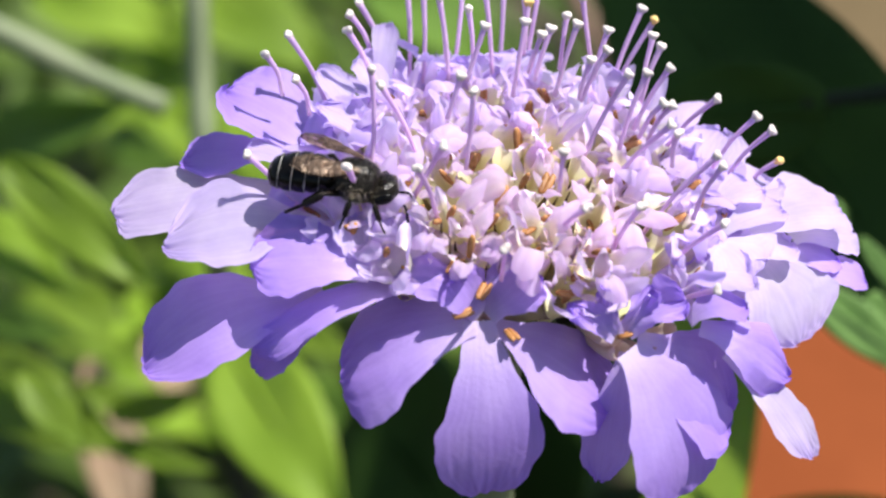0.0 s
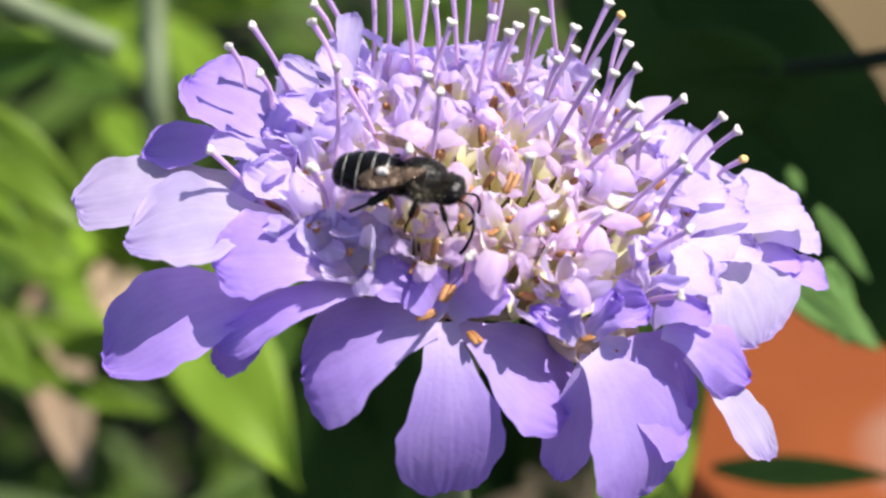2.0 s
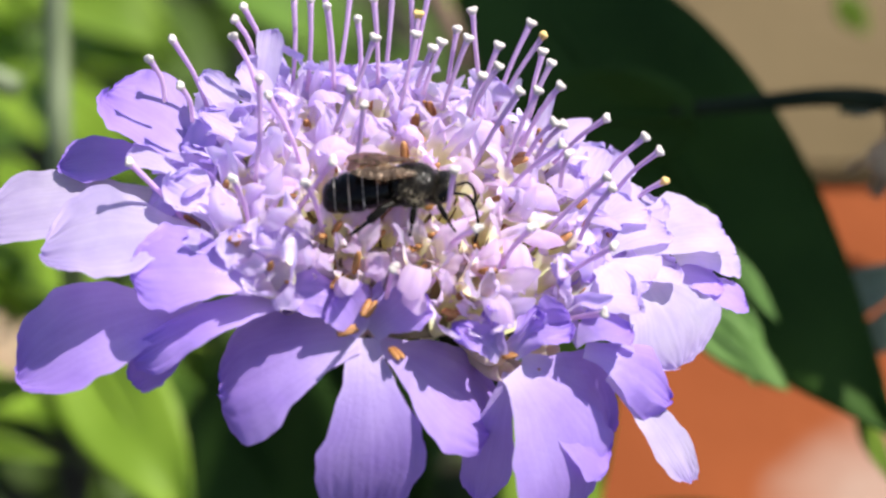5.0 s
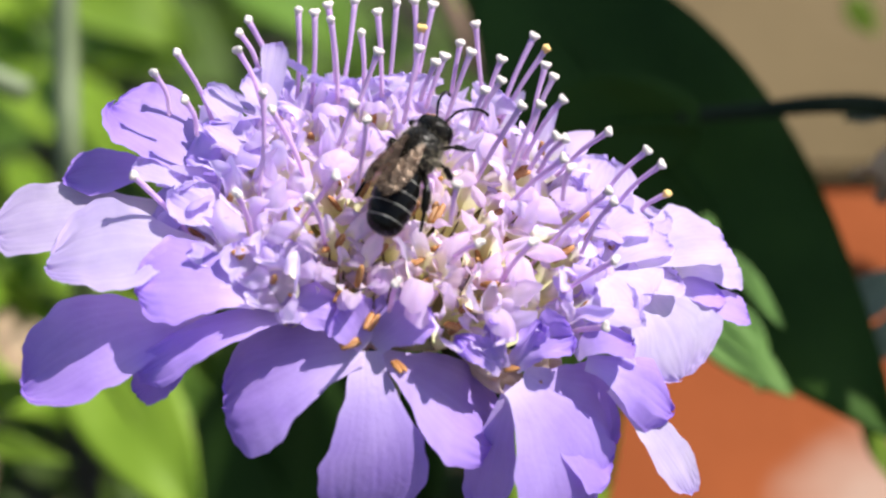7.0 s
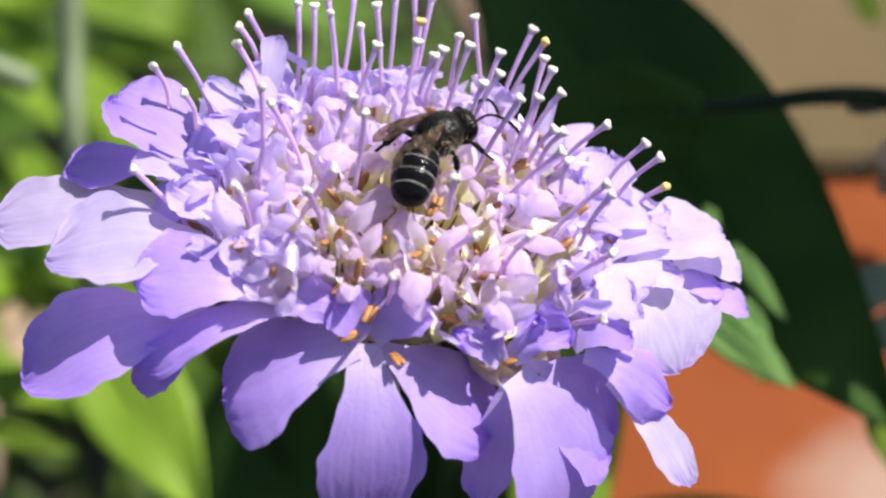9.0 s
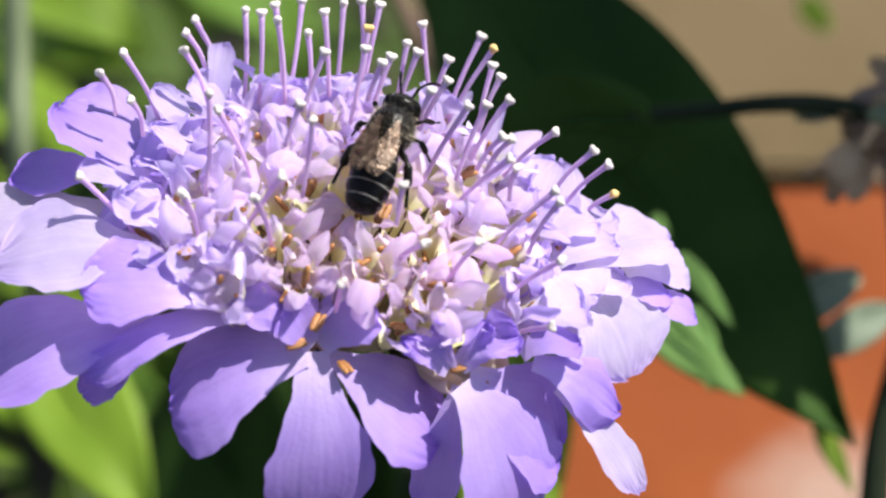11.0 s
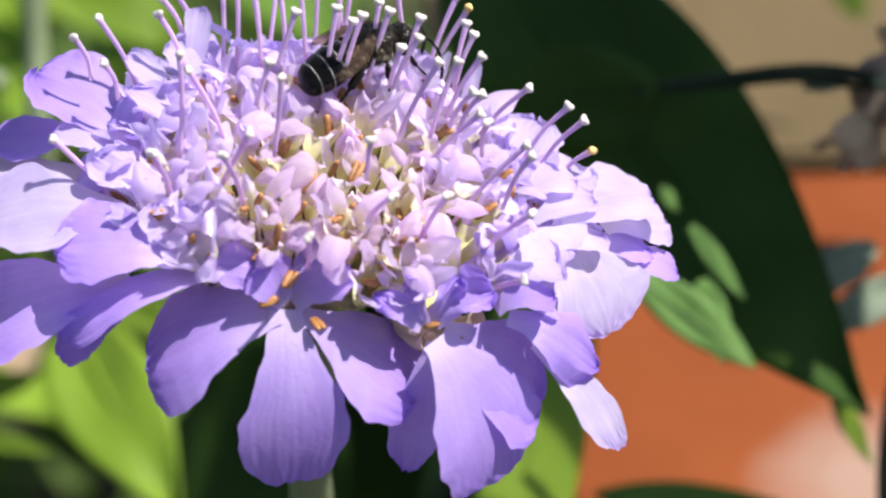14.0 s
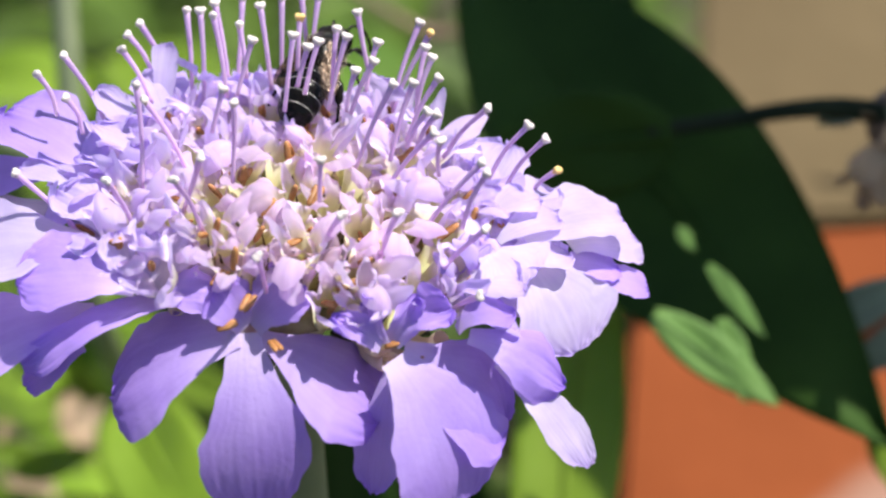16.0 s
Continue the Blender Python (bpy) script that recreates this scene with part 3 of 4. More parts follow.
leaf(leafy, (-0.0554, 0.1073, 0.2178), (-0.0512, 0.1021, 0.211), 0.007, 0.001, DRY, 0, 32, label="dry brown leaf")


def undergrowth():
    """Dense low leaves under and behind the flower, joined."""
    rnd = random.Random(5)
    verts, faces, uvs, count = [], [], [], 0
    for k in range(900):
        x, y = rnd.uniform(-0.20, 0.10), rnd.uniform(0.0, 0.55)
        if x > 0.015 and y > 0.04:
            continue
        z = rnd.uniform(0.01, 0.17) * (1.0 if x < 0.02 else 0.6)
        turn, tilt, length, width = rnd.uniform(0, 6.28), rnd.uniform(-0.2, 0.9), rnd.uniform(0.03, 0.075), rnd.uniform(0.006, 0.015)
        axis = np.array([math.cos(turn) * math.cos(tilt), math.sin(turn) * math.cos(tilt), math.sin(tilt)])
        side = np.array([-math.sin(turn), math.cos(turn), 0])
        up = np.cross(axis, side)
        nv = 7
        for j in range(nv):
            v = j / (nv - 1)
            half = width / 2 * max(0.03, math.sin(math.pi * v ** 0.8))
            mid = np.array([x, y, z]) + axis * v * length - np.array([0, 0, 0.25 * length * v * v])
            for u in (-1, 0, 1):
                verts.append(mid + side * u * half + up * (0.15 * width * abs(u)))
                uvs.append(((u + 1) / 2, v))
        faces += [tuple(count + q for q in f) for f in grid_faces(3, nv)]
        count += 3 * nv
    me = mesh_from("undergrowth", verts, faces, uvs, LOW_GREEN)
    tagged(new("undergrowth", me), "dense green leafy undergrowth below the flower", "undergrowth", kind="stuff")


undergrowth()


# ---------------------------------------------------------------- the flower
flower = tagged(new("scabious_flower"), "lavender scabious flower head with frilled petals on a green stem", "flower")
flower.matrix_basis = Matrix.Translation((-0.002476, 0, 0.320348)) @ pose(0, 0, 0, 0, 8, 0)


def receptacle():
    rings = []
    for k in range(13):
        t = k / 12
        rings.append((9.3 * math.sin(t * math.pi / 2) * MM, (0.9 - 2.6 * (1 - math.cos(t * math.pi / 2)) ** 1.3) * MM))
    rings += [(7.8 * MM, -3.0 * MM), (4.0 * MM, -6.0 * MM), (1.6 * MM, -8 * MM)]
    sides = 36
    verts = [(max(r, 1e-5) * math.cos(2 * math.pi * q / sides), max(r, 1e-5) * math.sin(2 * math.pi * q / sides), h) for r, h in rings for q in range(sides)]
    faces = [(k * sides + q, (k + 1) * sides + q, (k + 1) * sides + (q + 1) % sides, k * sides + (q + 1) % sides) for k in range(len(rings) - 1) for q in range(sides)]
    part("receptacle", mesh_from("receptacle", verts, faces, None, RECEPTACLE), flower, "brown-green domed flower base")
    path = smooth_path([(0, 0, -0.0075), (0.001, 0.004, -0.03), (0.004, 0.018, -0.10), (-0.036, 0.03, -0.325)], 8)
    part("stem", tube_mesh("stem", path, np.linspace(0.0015, 0.002, len(path)), STEM, 12), flower, "pale green hairy stem")
    for k in range(10):
        a = 2 * math.pi * (k + 0.3) / 10
        c, s = math.cos(a), math.sin(a)
        me = petal_mesh("bract", (7.6 * c, 7.6 * s, -3.4), (10.6 * c, 10.6 * s, -5.0), 2.0, 0.3, 0, 0.1, 0.2, BRACT, 700 + k, 7, 10, 0.6, 0.2, 0.99, 0.0)
        part("bract", me, flower, "narrow green bract")


receptacle()
petal_count = [0]


def outer_floret(petals, mat=PETAL):
    """One large floret of the rim: a short cream tube carrying its petals."""
    bx, by, bz = np.mean([p[0] for p in petals], 0)
    loose = float(np.std([p[0] for p in petals], 0).max()) > 0.8
    mouth = np.array([bx, by, bz]) * ((0.88, 0.88, 1) if loose else (0.98, 0.98, 1)) - np.array([0, 0, 1.6 if loose else 0.5])
    if len(petals) < 3:
        mouth = mouth * (0.93, 0.93, 1) - np.array([0, 0, 0.8])
    path = smooth_path([(mouth * (0.50, 0.50, 1) - np.array([0, 0, 2.4])) * MM, (mouth * (0.85, 0.85, 1) - np.array([0, 0, 1.5])) * MM, (mouth * (0.97, 0.97, 1) - np.array([0, 0, 0.25])) * MM], 6)
    radii = [MM * (0.35 + 0.3 * (q / 12) ** 2) for q in range(len(path))]
    tube = part("outer_floret", tube_mesh("outer_floret", path, radii, TUBE, 18, False), flower, "large outer floret with a cream throat")
    for base, tip, width, arch, roll, cup, ruffle, *shape in petals:
        petal_count[0] += 1
        narrow, wide = shape or (0.26, 0.68)
        part("petal", petal_mesh("petal", base, tip, width, arch, roll, cup, ruffle, mat, petal_count[0], 61, 40, narrow, wide=wide), tube)


outer_floret([
    ((-13.9, 2.7, 1.9), (-20.5, 5.5, 4.3), 8.4, 0.6, 6, 0.15, 0.8, 0.4, 0.72),
    ((-15.9, 2.4, 1.7), (-23.0, 2.4, 0.1), 4.2, 0.4, -6, 0.1, 0.4),
])
outer_floret([
    ((-15.6, -0.3, 0.0), (-27.2, -1.7, -1.8), 6.9, 0.8, -3, 0.05, 0.6, 0.4, 0.8),
], RING)
outer_floret([
    ((-13.1, -4.8, 1.2), (-23.1, -6.4, -0.2), 9.2, 1.0, 0, 0.08, 1.0, 0.25, 0.66),
], RING)
outer_floret([
    ((-13.8, -0.7, 2.0), (-18.5, 0.4, 3.4), 3.4, 0.5, 12, 0.2, 0.4, 0.5, 0.75),
    ((-11.7, -4.4, 1.8), (-15.7, -1.8, 3.2), 3.9, 0.5, 0, 0.3, 0.9, 0.4, 0.75),
], RING)
outer_floret([
    ((-9.9, 0.8, 2.2), (-14.9, 1.5, 3.4), 3.7, 0.5, 10, 0.3, 0.9, 0.4, 0.75),
    ((-8.9, 1.7, 3.3), (-14.0, 3.7, 4.9), 3.4, 0.4, 0, 0.3, 0.9, 0.4, 0.75),
], RING)
outer_floret([
    ((-9.5, -8.6, 0.9), (-17.2, -8.6, 0.8), 7.4, 1, -9.2, 0.15, 0.5),
    ((-7.0, -8.4, -0.2), (-16.5, -12.2, -3.2), 4.6, 1.0, 8, -0.2, 0.8, 0.4, 0.7),
    ((-8.2, -8.7, -0), (-3.6, -8.9, 1), 3.7, 1, 20, -0.3, 0.7),
])
outer_floret([
    ((-8.5, -8.2, 0.3), (-7.0, -5.3, 3.2), 4.0, 0.5, 5, 0.20, 1.0, 0.40, 0.72),
    ((-9.4, -8.0, 0.3), (-11.1, -5.7, 3.2), 3.8, 0.5, -8, 0.20, 0.9, 0.40, 0.72),
    ((-8.9, -8.2, 0.4), (-9.0, -5.6, 3.4), 2.4, 0.3, -2, 0.20, 0.6, 0.40, 0.72),
], RING)
outer_floret([
    ((-12.3, -7.4, -2.5), (-23.8, -11.6, -6.5), 9.1, 1.6, 0, 0.1, 0.5),
    ((-12.8, -9.8, -3.5), (-16.5, -11.6, -6), 4.4, 0.4, 4, 0.1, 0.2),
])
outer_floret([
    ((-2.4, -10.6, -0.8), (-11, -11.9, -6), 10.6, 1, -2.8, -0.1, 0.7),
    ((-2.1, -10.8, -0.7), (-0.7, -17.1, -10.4), 7.1, 2.3, 0, -0.06, 0.15, 0.30, 0.68),
    ((-1.4, -10.5, -1.0), (7.2, -12.7, -5.9), 8.6, 0.6, 3, -0.05, 0.8, 0.16, 0.72),
    ((-2.1, -10.4, -0.6), (-4.3, -9.7, 2.0), 3.8, 0.4, -28, 0.20, 0.5, 0.40, 0.72),
    ((-1.6, -10.3, -0.6), (1.3, -8.6, 2.2), 4.8, 0.5, 18, 0.15, 0.5, 0.35, 0.75),
])
outer_floret([
    ((7.6, -11, -2.2), (6.8, -14.5, -10.5), 3.3, 0.6, 0, 0.1, 0.3),
    ((7.7, -12.1, -1), (12.9, -16, -9.5), 10.4, 1.5, 2, -0.1, 0.2),
    ((8.2, -11.5, -1.2), (15.2, -10.8, -7.5), 9.5, 0.7, 19.6, 0.1, 0.7),
])
outer_floret([
    ((6.8, -11.0, -0.9), (3.4, -10.7, 1.0), 2.0, 0.4, -34, 0.50, 1.8, 0.60, 0.70),
    ((7.0, -10.8, -0.9), (5.8, -9.2, 2.2), 1.4, 0.6, -50, 0.70, 1.6, 0.60, 0.75),
    ((7.3, -10.5, -0.9), (9.0, -8.9, 1.9), 1.7, 0.6, 40, 0.60, 1.7, 0.60, 0.75),
    ((7.6, -10.4, -0.9), (11.3, -9.4, 1.2), 3.2, 0.8, 14, 0.35, 1.8, 0.50, 0.75),
])
outer_floret([
    ((12.4, -9.6, -0.8), (18.9, -9.4, -4.5), 4.9, 1.2, 24, -0.4, 0.8),
    ((11.6, -9.7, -0.3), (15.3, -8.5, 0.5), 4.6, 1, -5, 0.1, 0.6),
])
outer_floret([
    ((14.5, -9.3, -3.0), (20.8, -12.9, -8.5), 3.5, 0.6, 6, 0.1, 0.25, 0.35, 0.7),
], RING)
outer_floret([
    ((15.9, -2.9, 0.6), (19.6, -6.6, -4.0), 8.6, 0.9, 0, 0.1, 0.8, 0.4, 0.66),
], RING)
outer_floret([
    ((20.0, -1.4, -1.2), (24.5, -1.2, -2.6), 3.1, 0.3, 6, 0.1, 0.2, 0.5, 0.75),
    ((18.6, -1.5, -0.5), (22.4, -0.6, -1.4), 3.6, 0.3, 4, 0.1, 0.3, 0.5, 0.7),
])
outer_floret([
    ((18.8, 0.3, -0.2), (23.7, 3.1, -1.4), 5.6, 0.6, 4, -0.2, 0.5, 0.4, 0.7),
    ((15.3, -1.5, 1.2), (22.4, 2.7, 0.8), 6.8, 1.0, 0, 0.05, 0.5, 0.35, 0.68),
], RING)
outer_floret([
    ((12.3, 1.7, 1.5), (14.1, 6.9, 3.2), 4.9, 0.7, 0, 0.2, 0.4, 0.5, 0.7),
    ((14.1, 0.8, 1.5), (17.8, 3.5, 1.5), 4.5, 0.6, 0, 0.3, 0.4),
], RING)
outer_floret([
    ((13.1, -3.5, 1.5), (15.8, -5.9, 0.5), 6.3, 0.8, 0, 0.2, 0.5),
], RING)
outer_floret([
    ((14, -2.2, 1.5), (18.1, 0.2, 2), 3.3, 0.5, 0, 0.3, 0.5),
    ((12.8, -0.7, 2), (16.7, 1.5, 2.5), 3.1, 0.5, 0, 0.3, 0.5),
], RING)
outer_floret([
    ((14.1, -4.5, 1), (18.8, -1.7, 0.5), 4.1, 0.5, 0, 0.2, 0.5),
    ((11.9, -7.1, 1), (15.9, -6.2, 1), 5.2, 0.6, 0, 0.2, 0.5),
], RING)
outer_floret([
    ((-9.7, 7.7, 4.3), (-9.8, 10.2, 7.8), 1.9, 0.2, 0, 0.3, 0.2, 0.6, 0.8),
    ((-11.4, 4.8, 3.7), (-14.3, 6.6, 5.9), 2.7, 0.3, 0, 0.3, 0.4, 0.4, 0.6),
    ((-9.6, 6.9, 4.1), (-11.5, 8.6, 5.9), 3.4, 0.3, 0, 0.3, 0.5, 0.4, 0.7),
], RING)
outer_floret([
    ((-6.6, 9.6, 5.0), (-7.5, 8.3, 6.2), 6, 0.2, 0, 0.3, 0.4),
], RING)
outer_floret([
    ((-0.4, 8.9, 5.3), (-0.6, 10.0, 6.5), 5, 0.3, 0, 0.3, 0.5),
], RING)
outer_floret([
    ((-3.5, 8.4, 5.2), (-3.7, 9.2, 6.4), 4.1, 0.3, 0, 0.3, 0.5),
], RING)
outer_floret([
    ((5.5, 8.3, 5.2), (6.2, 9.1, 6.4), 4.3, 0.3, 0, 0.3, 0.5),
], RING)

# small florets of the disc: shared lobes and tubes
rnd = random.Random(11)


def corolla_mesh(mat, seed, lobe, flare, mouth, uneven, closed=0.0, taper=0.0):
    """One small floret: a funnel that opens into five uneven lobes, rounded or pointed, with curled tips (millimetres)."""
    r = random.Random(seed)
    turns, rows = 100, 19
    lens = [lobe * r.uniform(0.6, 1.3) * (1 + uneven * math.cos(2 * math.pi * k / 5)) for k in range(5)]
    flares = [flare + r.uniform(-22, 16) for _ in range(5)]
    waves = [r.uniform(0, 6.28) for _ in range(5)]
    tilt = [r.uniform(-0.55, 0.55) for _ in range(5)]
    blunt = [r.uniform(0.9, 2.0) for _ in range(5)]
    curl = [r.choice((-45, -25, -10, 0, 10)) for _ in range(5)]
    verts, uv = [], []
    for j in range(rows):
        s = j / (rows - 1)
        for i in range(turns):
            t = 2 * math.pi * i / turns
            k = int(((t + math.pi / 5) % (2 * math.pi)) / (2 * math.pi / 5))
            f = (((t + math.pi / 5) % (2 * math.pi)) / (2 * math.pi / 5) - k) * 2 - 1
            if s < 0.5:
                q = s / 0.5
                z, rad = -1.5 + 4.3 * q, 0.42 + (mouth - 0.42) * q ** 1.7
                verts.append((rad * math.cos(t), rad * math.sin(t), z))
            else:
                q = (s - 0.5) / 0.5
                reach = lens[k] * max(0.03, 1 - abs(f) ** blunt[k]) ** 0.7 * (1 + 0.05 * math.sin(waves[k] + 9 * f)) * q
                angle = radians(84 - (84 - flares[k]) * min(1, q * 1.25) + curl[k] * q ** 3 + closed * 40 * q)
                widen = 1 + 0.22 * q * math.sqrt(max(0.0, 1 - f * f)) - taper * q
                tt = 2 * math.pi * k / 5 + f * math.pi / 5 * widen
                rad = mouth + reach * math.cos(angle) + 0.20 * q * math.sin(waves[k] + 4 * f) + 0.06 * q * q * math.sin(waves[k] + 12 * f) - 0.5 * q * f * f
                z = 2.8 + reach * math.sin(angle) + q * (0.2 * math.sin(waves[k] + 4 * f) + 0.07 * math.sin(2 * waves[k] + 12 * f) * q + tilt[k] * f)
                verts.append((rad * math.cos(tt), rad * math.sin(tt), z))
            uv.append((i / turns, s))
    faces = [(j * turns + i, j * turns + (i + 1) % turns, (j + 1) * turns + (i + 1) % turns, (j + 1) * turns + i) for j in range(rows - 1) for i in range(turns)]
    return mesh_from("inner_floret", np.array(verts) * MM, faces, uv, mat)


OUTER_COROLLAS = [corolla_mesh(FLORET, 20 + q, 2.4, 64, 1.3, 0.1, 0.0, 0.16) for q in range(14)]
INNER_COROLLAS = [corolla_mesh(INNER, 40 + q, 2.15, 70, 1.25, 0.1, 0.0, 0.22) for q in range(16)]
BUD_COROLLAS = [corolla_mesh(INNER, 60 + q, 1.9, 95, 0.95, 0.0, 0.8) for q in range(3)]
RING_COROLLAS = [corolla_mesh(RING, 80 + q, 3.2, 55, 1.4, 0.3) for q in range(10)]
GRAIN = lathe_mesh("anther", egg(-0.92, 0.92, 0.28, 8, 0.6), ANTHER, 10, (1.0, 0.8))


def inner_floret(r, a, size, lean, meshes, drop=0.0):
    x, y = r * math.cos(a), r * math.sin(a)
    z = 1.2 - 2.6 * (1 - math.cos(min(1, r / 12.2) * math.pi / 2)) ** 1.3 - drop + rnd.uniform(-0.5, 0.6)
    rise = max(0.0, 0.5 + 0.15 * y)
    y, z = y - 1.2 * rise, z + rise
    m = Matrix.Translation((x * MM, y * MM, z * MM)) @ Matrix.Rotation(a, 4, "Z") @ Matrix.Rotation(lean, 4, "Y") @ Matrix.Rotation(rnd.uniform(-0.16, 0.16), 4, "X") @ Matrix.Rotation(rnd.uniform(-0.6, 0.6), 4, "Z") @ Matrix.Scale(size, 4)
    f = part("inner_floret", rnd.choice(meshes), flower, "small pink-lavender disc floret", m)
    for k in range(rnd.choice((0, 0, 1, 1, 2))):
        lie = Matrix.Translation((rnd.uniform(-0.5, 0.5) * MM, rnd.uniform(-0.5, 0.5) * MM, 3.3 * MM)) @ Matrix.Rotation(rnd.uniform(0, 3.1), 4, "Z") @ Matrix.Rotation(rnd.uniform(-1.4, -0.6), 4, "Y")
        part("anther", GRAIN, f, "orange-brown pollen anther", lie)


COUNT = 70
for k in range(COUNT):
    rr = 11.2 * math.sqrt((k + 0.5) / COUNT)
    a = k * 2.39996 + rnd.uniform(-0.12, 0.12)
    x, y = rr * math.cos(a), rr * math.sin(a)
    front = max(0.0, -math.sin(a))
    warm = math.hypot(x, y + 3.5)
    kind = BUD_COROLLAS if rr < 1.2 else OUTER_COROLLAS if warm > 6.2 else INNER_COROLLAS
    if rr > 7.9 and -2.25 < (a + math.pi) % (2 * math.pi) - math.pi < -0.6:
        inner_floret(6.3 + 0.35 * (rr - 7.9) + rnd.uniform(-0.3, 0.3), a, 0.80 + rnd.uniform(-0.06, 0.06), 0.16 + rnd.uniform(-0.15, 0.15), INNER_COROLLAS, 1.1)
        continue
    inner_floret(rr + rnd.uniform(-0.3, 0.3), a, 0.96 + 0.06 * rr / 12 + rnd.uniform(-0.10, 0.12), 0.03 + 0.055 * rr + rnd.uniform(-0.16, 0.16), kind, 0.2 * front)
# open frilled florets along the front edge of the disc
for x, y, size, lean in ((2.6, -8.3, 0.92, 0.42), (5.2, -8.2, 0.95, 0.48), (4.0, -7.1, 0.9, 0.3), (7.6, -7.2, 0.95, 0.5), (-6.4, -6.6, 0.9, 0.4), (9.4, -6.2, 0.95, 0.55)):
    inner_floret(math.hypot(x, y), math.atan2(y, x), size, lean, OUTER_COROLLAS, 1.2)
# a ring of larger florets between the disc and the rim
for k in range(24):
    a = -0.45 + (math.pi + 0.62) * k / 23
    right = max(0.0, math.cos(a - 0.5))
    rear = max(0.0, math.sin(a))
    inner_floret(12.1 - 0.6 * right - 0.5 * rear + rnd.uniform(-0.4, 0.4), a + rnd.uniform(-0.05, 0.05), 0.95 - 0.1 * right + rnd.uniform(-0.08, 0.08), 0.62 + 0.15 * right + rnd.uniform(-0.12, 0.12), RING_COROLLAS, 0.9 * right + 0.6 * rear)

CAP = [(-0.30, 0.18), (-0.18, 0.22), (-0.05, 0.29), (0.08, 0.35), (0.18, 0.34), (0.26, 0.27), (0.30, 0.15), (0.29, 0.04)]


def knob(mat, seed):
    """A small lobed stigma cap with an uneven rim."""
    me = lathe_mesh("stigma", CAP, mat, 12)
    r = random.Random(seed)
    p = r.uniform(0, 6)
    for v in me.vertices:
        t = math.atan2(v.co.z, v.co.y)
        k = 1 + 0.22 * math.sin(2 * t + p) + 0.12 * math.sin(3 * t + 2 * p)
        v.co = (v.co.x + 0.00006 * math.sin(2 * t + p), v.co.y * k, v.co.z * k)
    return me


KNOBS = [knob(STIGMA, q) for q in range(5)]
KNOB_OLD = knob(STIGMA_OLD, 9)
style_count = [0]


def styles(rows):
    for base, tip in rows:
        style_count[0] += 1
        b, t = np.array(base), np.array(tip)
        b = b - (t - b) * 0.25
        mid = (b + t) / 2 + np.array([-0.2 * b[0] / 14, -0.2 * b[1] / 14, 0.25])
        path = smooth_path([b * MM, mid * MM, t * MM], 5)
        ob = part("style", tube_mesh("style", path, [0.00016 + 0.00007 * (q / (len(path) - 1)) ** 4 for q in range(len(path))], STYLE, 8), flower, "thin lilac style")
        old = style_count[0] in (17, 30, 42)
        way = Vector(t - mid).to_track_quat("X", "Z").to_matrix().to_4x4()
        part("stigma", KNOB_OLD if old else KNOBS[style_count[0] % 5], ob, "ochre stigma" if old else "pale knobbed stigma", Matrix.Translation(Vector(t * MM)) @ way)


styles([
    ((-13.9, 6.1, 4.2), (-16.3, 6.7, 8.4)),
    ((-16.6, 3.5, 6.3), (-17.6, 3.9, 8.6)),
    ((-14.6, 2.0, 5.9), (-15.4, 2.0, 8.1)),
    ((-11.0, 9.4, 6.3), (-12.3, 9.5, 8.6)),
    ((-10.7, 6.3, 6.1), (-12.3, 6.8, 9.1)),
    ((-8.9, 10.8, 3.2), (-11.8, 11.7, 8.2)),
    ((-8.0, 9.5, 5.0), (-8.5, 11.5, 9.6)),
    ((-7.0, 8.4, 5.7), (-7.4, 10.4, 10.3)),
    ((-5.6, 9.9, 6.3), (-6.5, 11.5, 10.3)),
    ((-5.4, 7.2, 6.8), (-6.3, 8.8, 11.0)),
    ((-4.8, 10.1, 5.3), (-4.7, 12.4, 10.3)),
    ((-3.8, 5.7, 9.0), (-4.3, 6.7, 11.7)),
    ((-3.9, 3.3, 9.2), (-3.2, 4.2, 12.1)),
    ((-2.4, 8.2, 7.0), (-3.2, 9.9, 11.3)),
    ((-1.7, 9.7, 6.0), (-1.9, 11.8, 10.9)),
])
styles([
    ((-0.1, 11.4, 7.4), (-0.6, 12.6, 10.7)),
    ((-0.3, 6.6, 9.3), (-0.3, 7.6, 12.0)),
    ((-0.8, 3.4, 8.4), (-0.5, 4.8, 12.3)),
    ((0.3, 10.6, 7.0), (0.6, 12.1, 10.9)),
    ((0.1, 3.2, 10.0), (0.6, 3.5, 12.3)),
    ((0.6, 3.4, 9.5), (1.2, 4.4, 12.2)),
    ((2.2, 5.4, 9.2), (2.3, 6.4, 12.0)),
    ((2.2, 4.2, 8.2), (3.0, 5.5, 12.0)),
    ((4.3, 8.7, 8.0), (3.5, 9.8, 11.3)),
    ((3.5, 1.2, 9.6), (3.9, 1.6, 11.9)),
    ((4.6, 4.7, 9.1), (5.1, 5.5, 11.7)),
    ((3.9, 2.3, 8.9), (5.0, 3.0, 11.8)),
    ((4.6, 0.3, 6.4), (6.4, 1.2, 11.3)),
    ((6.4, 9.2, 5.6), (7.7, 10.9, 10.1)),
    ((6.6, 8.3, 5.7), (8.5, 9.5, 10.2)),
])
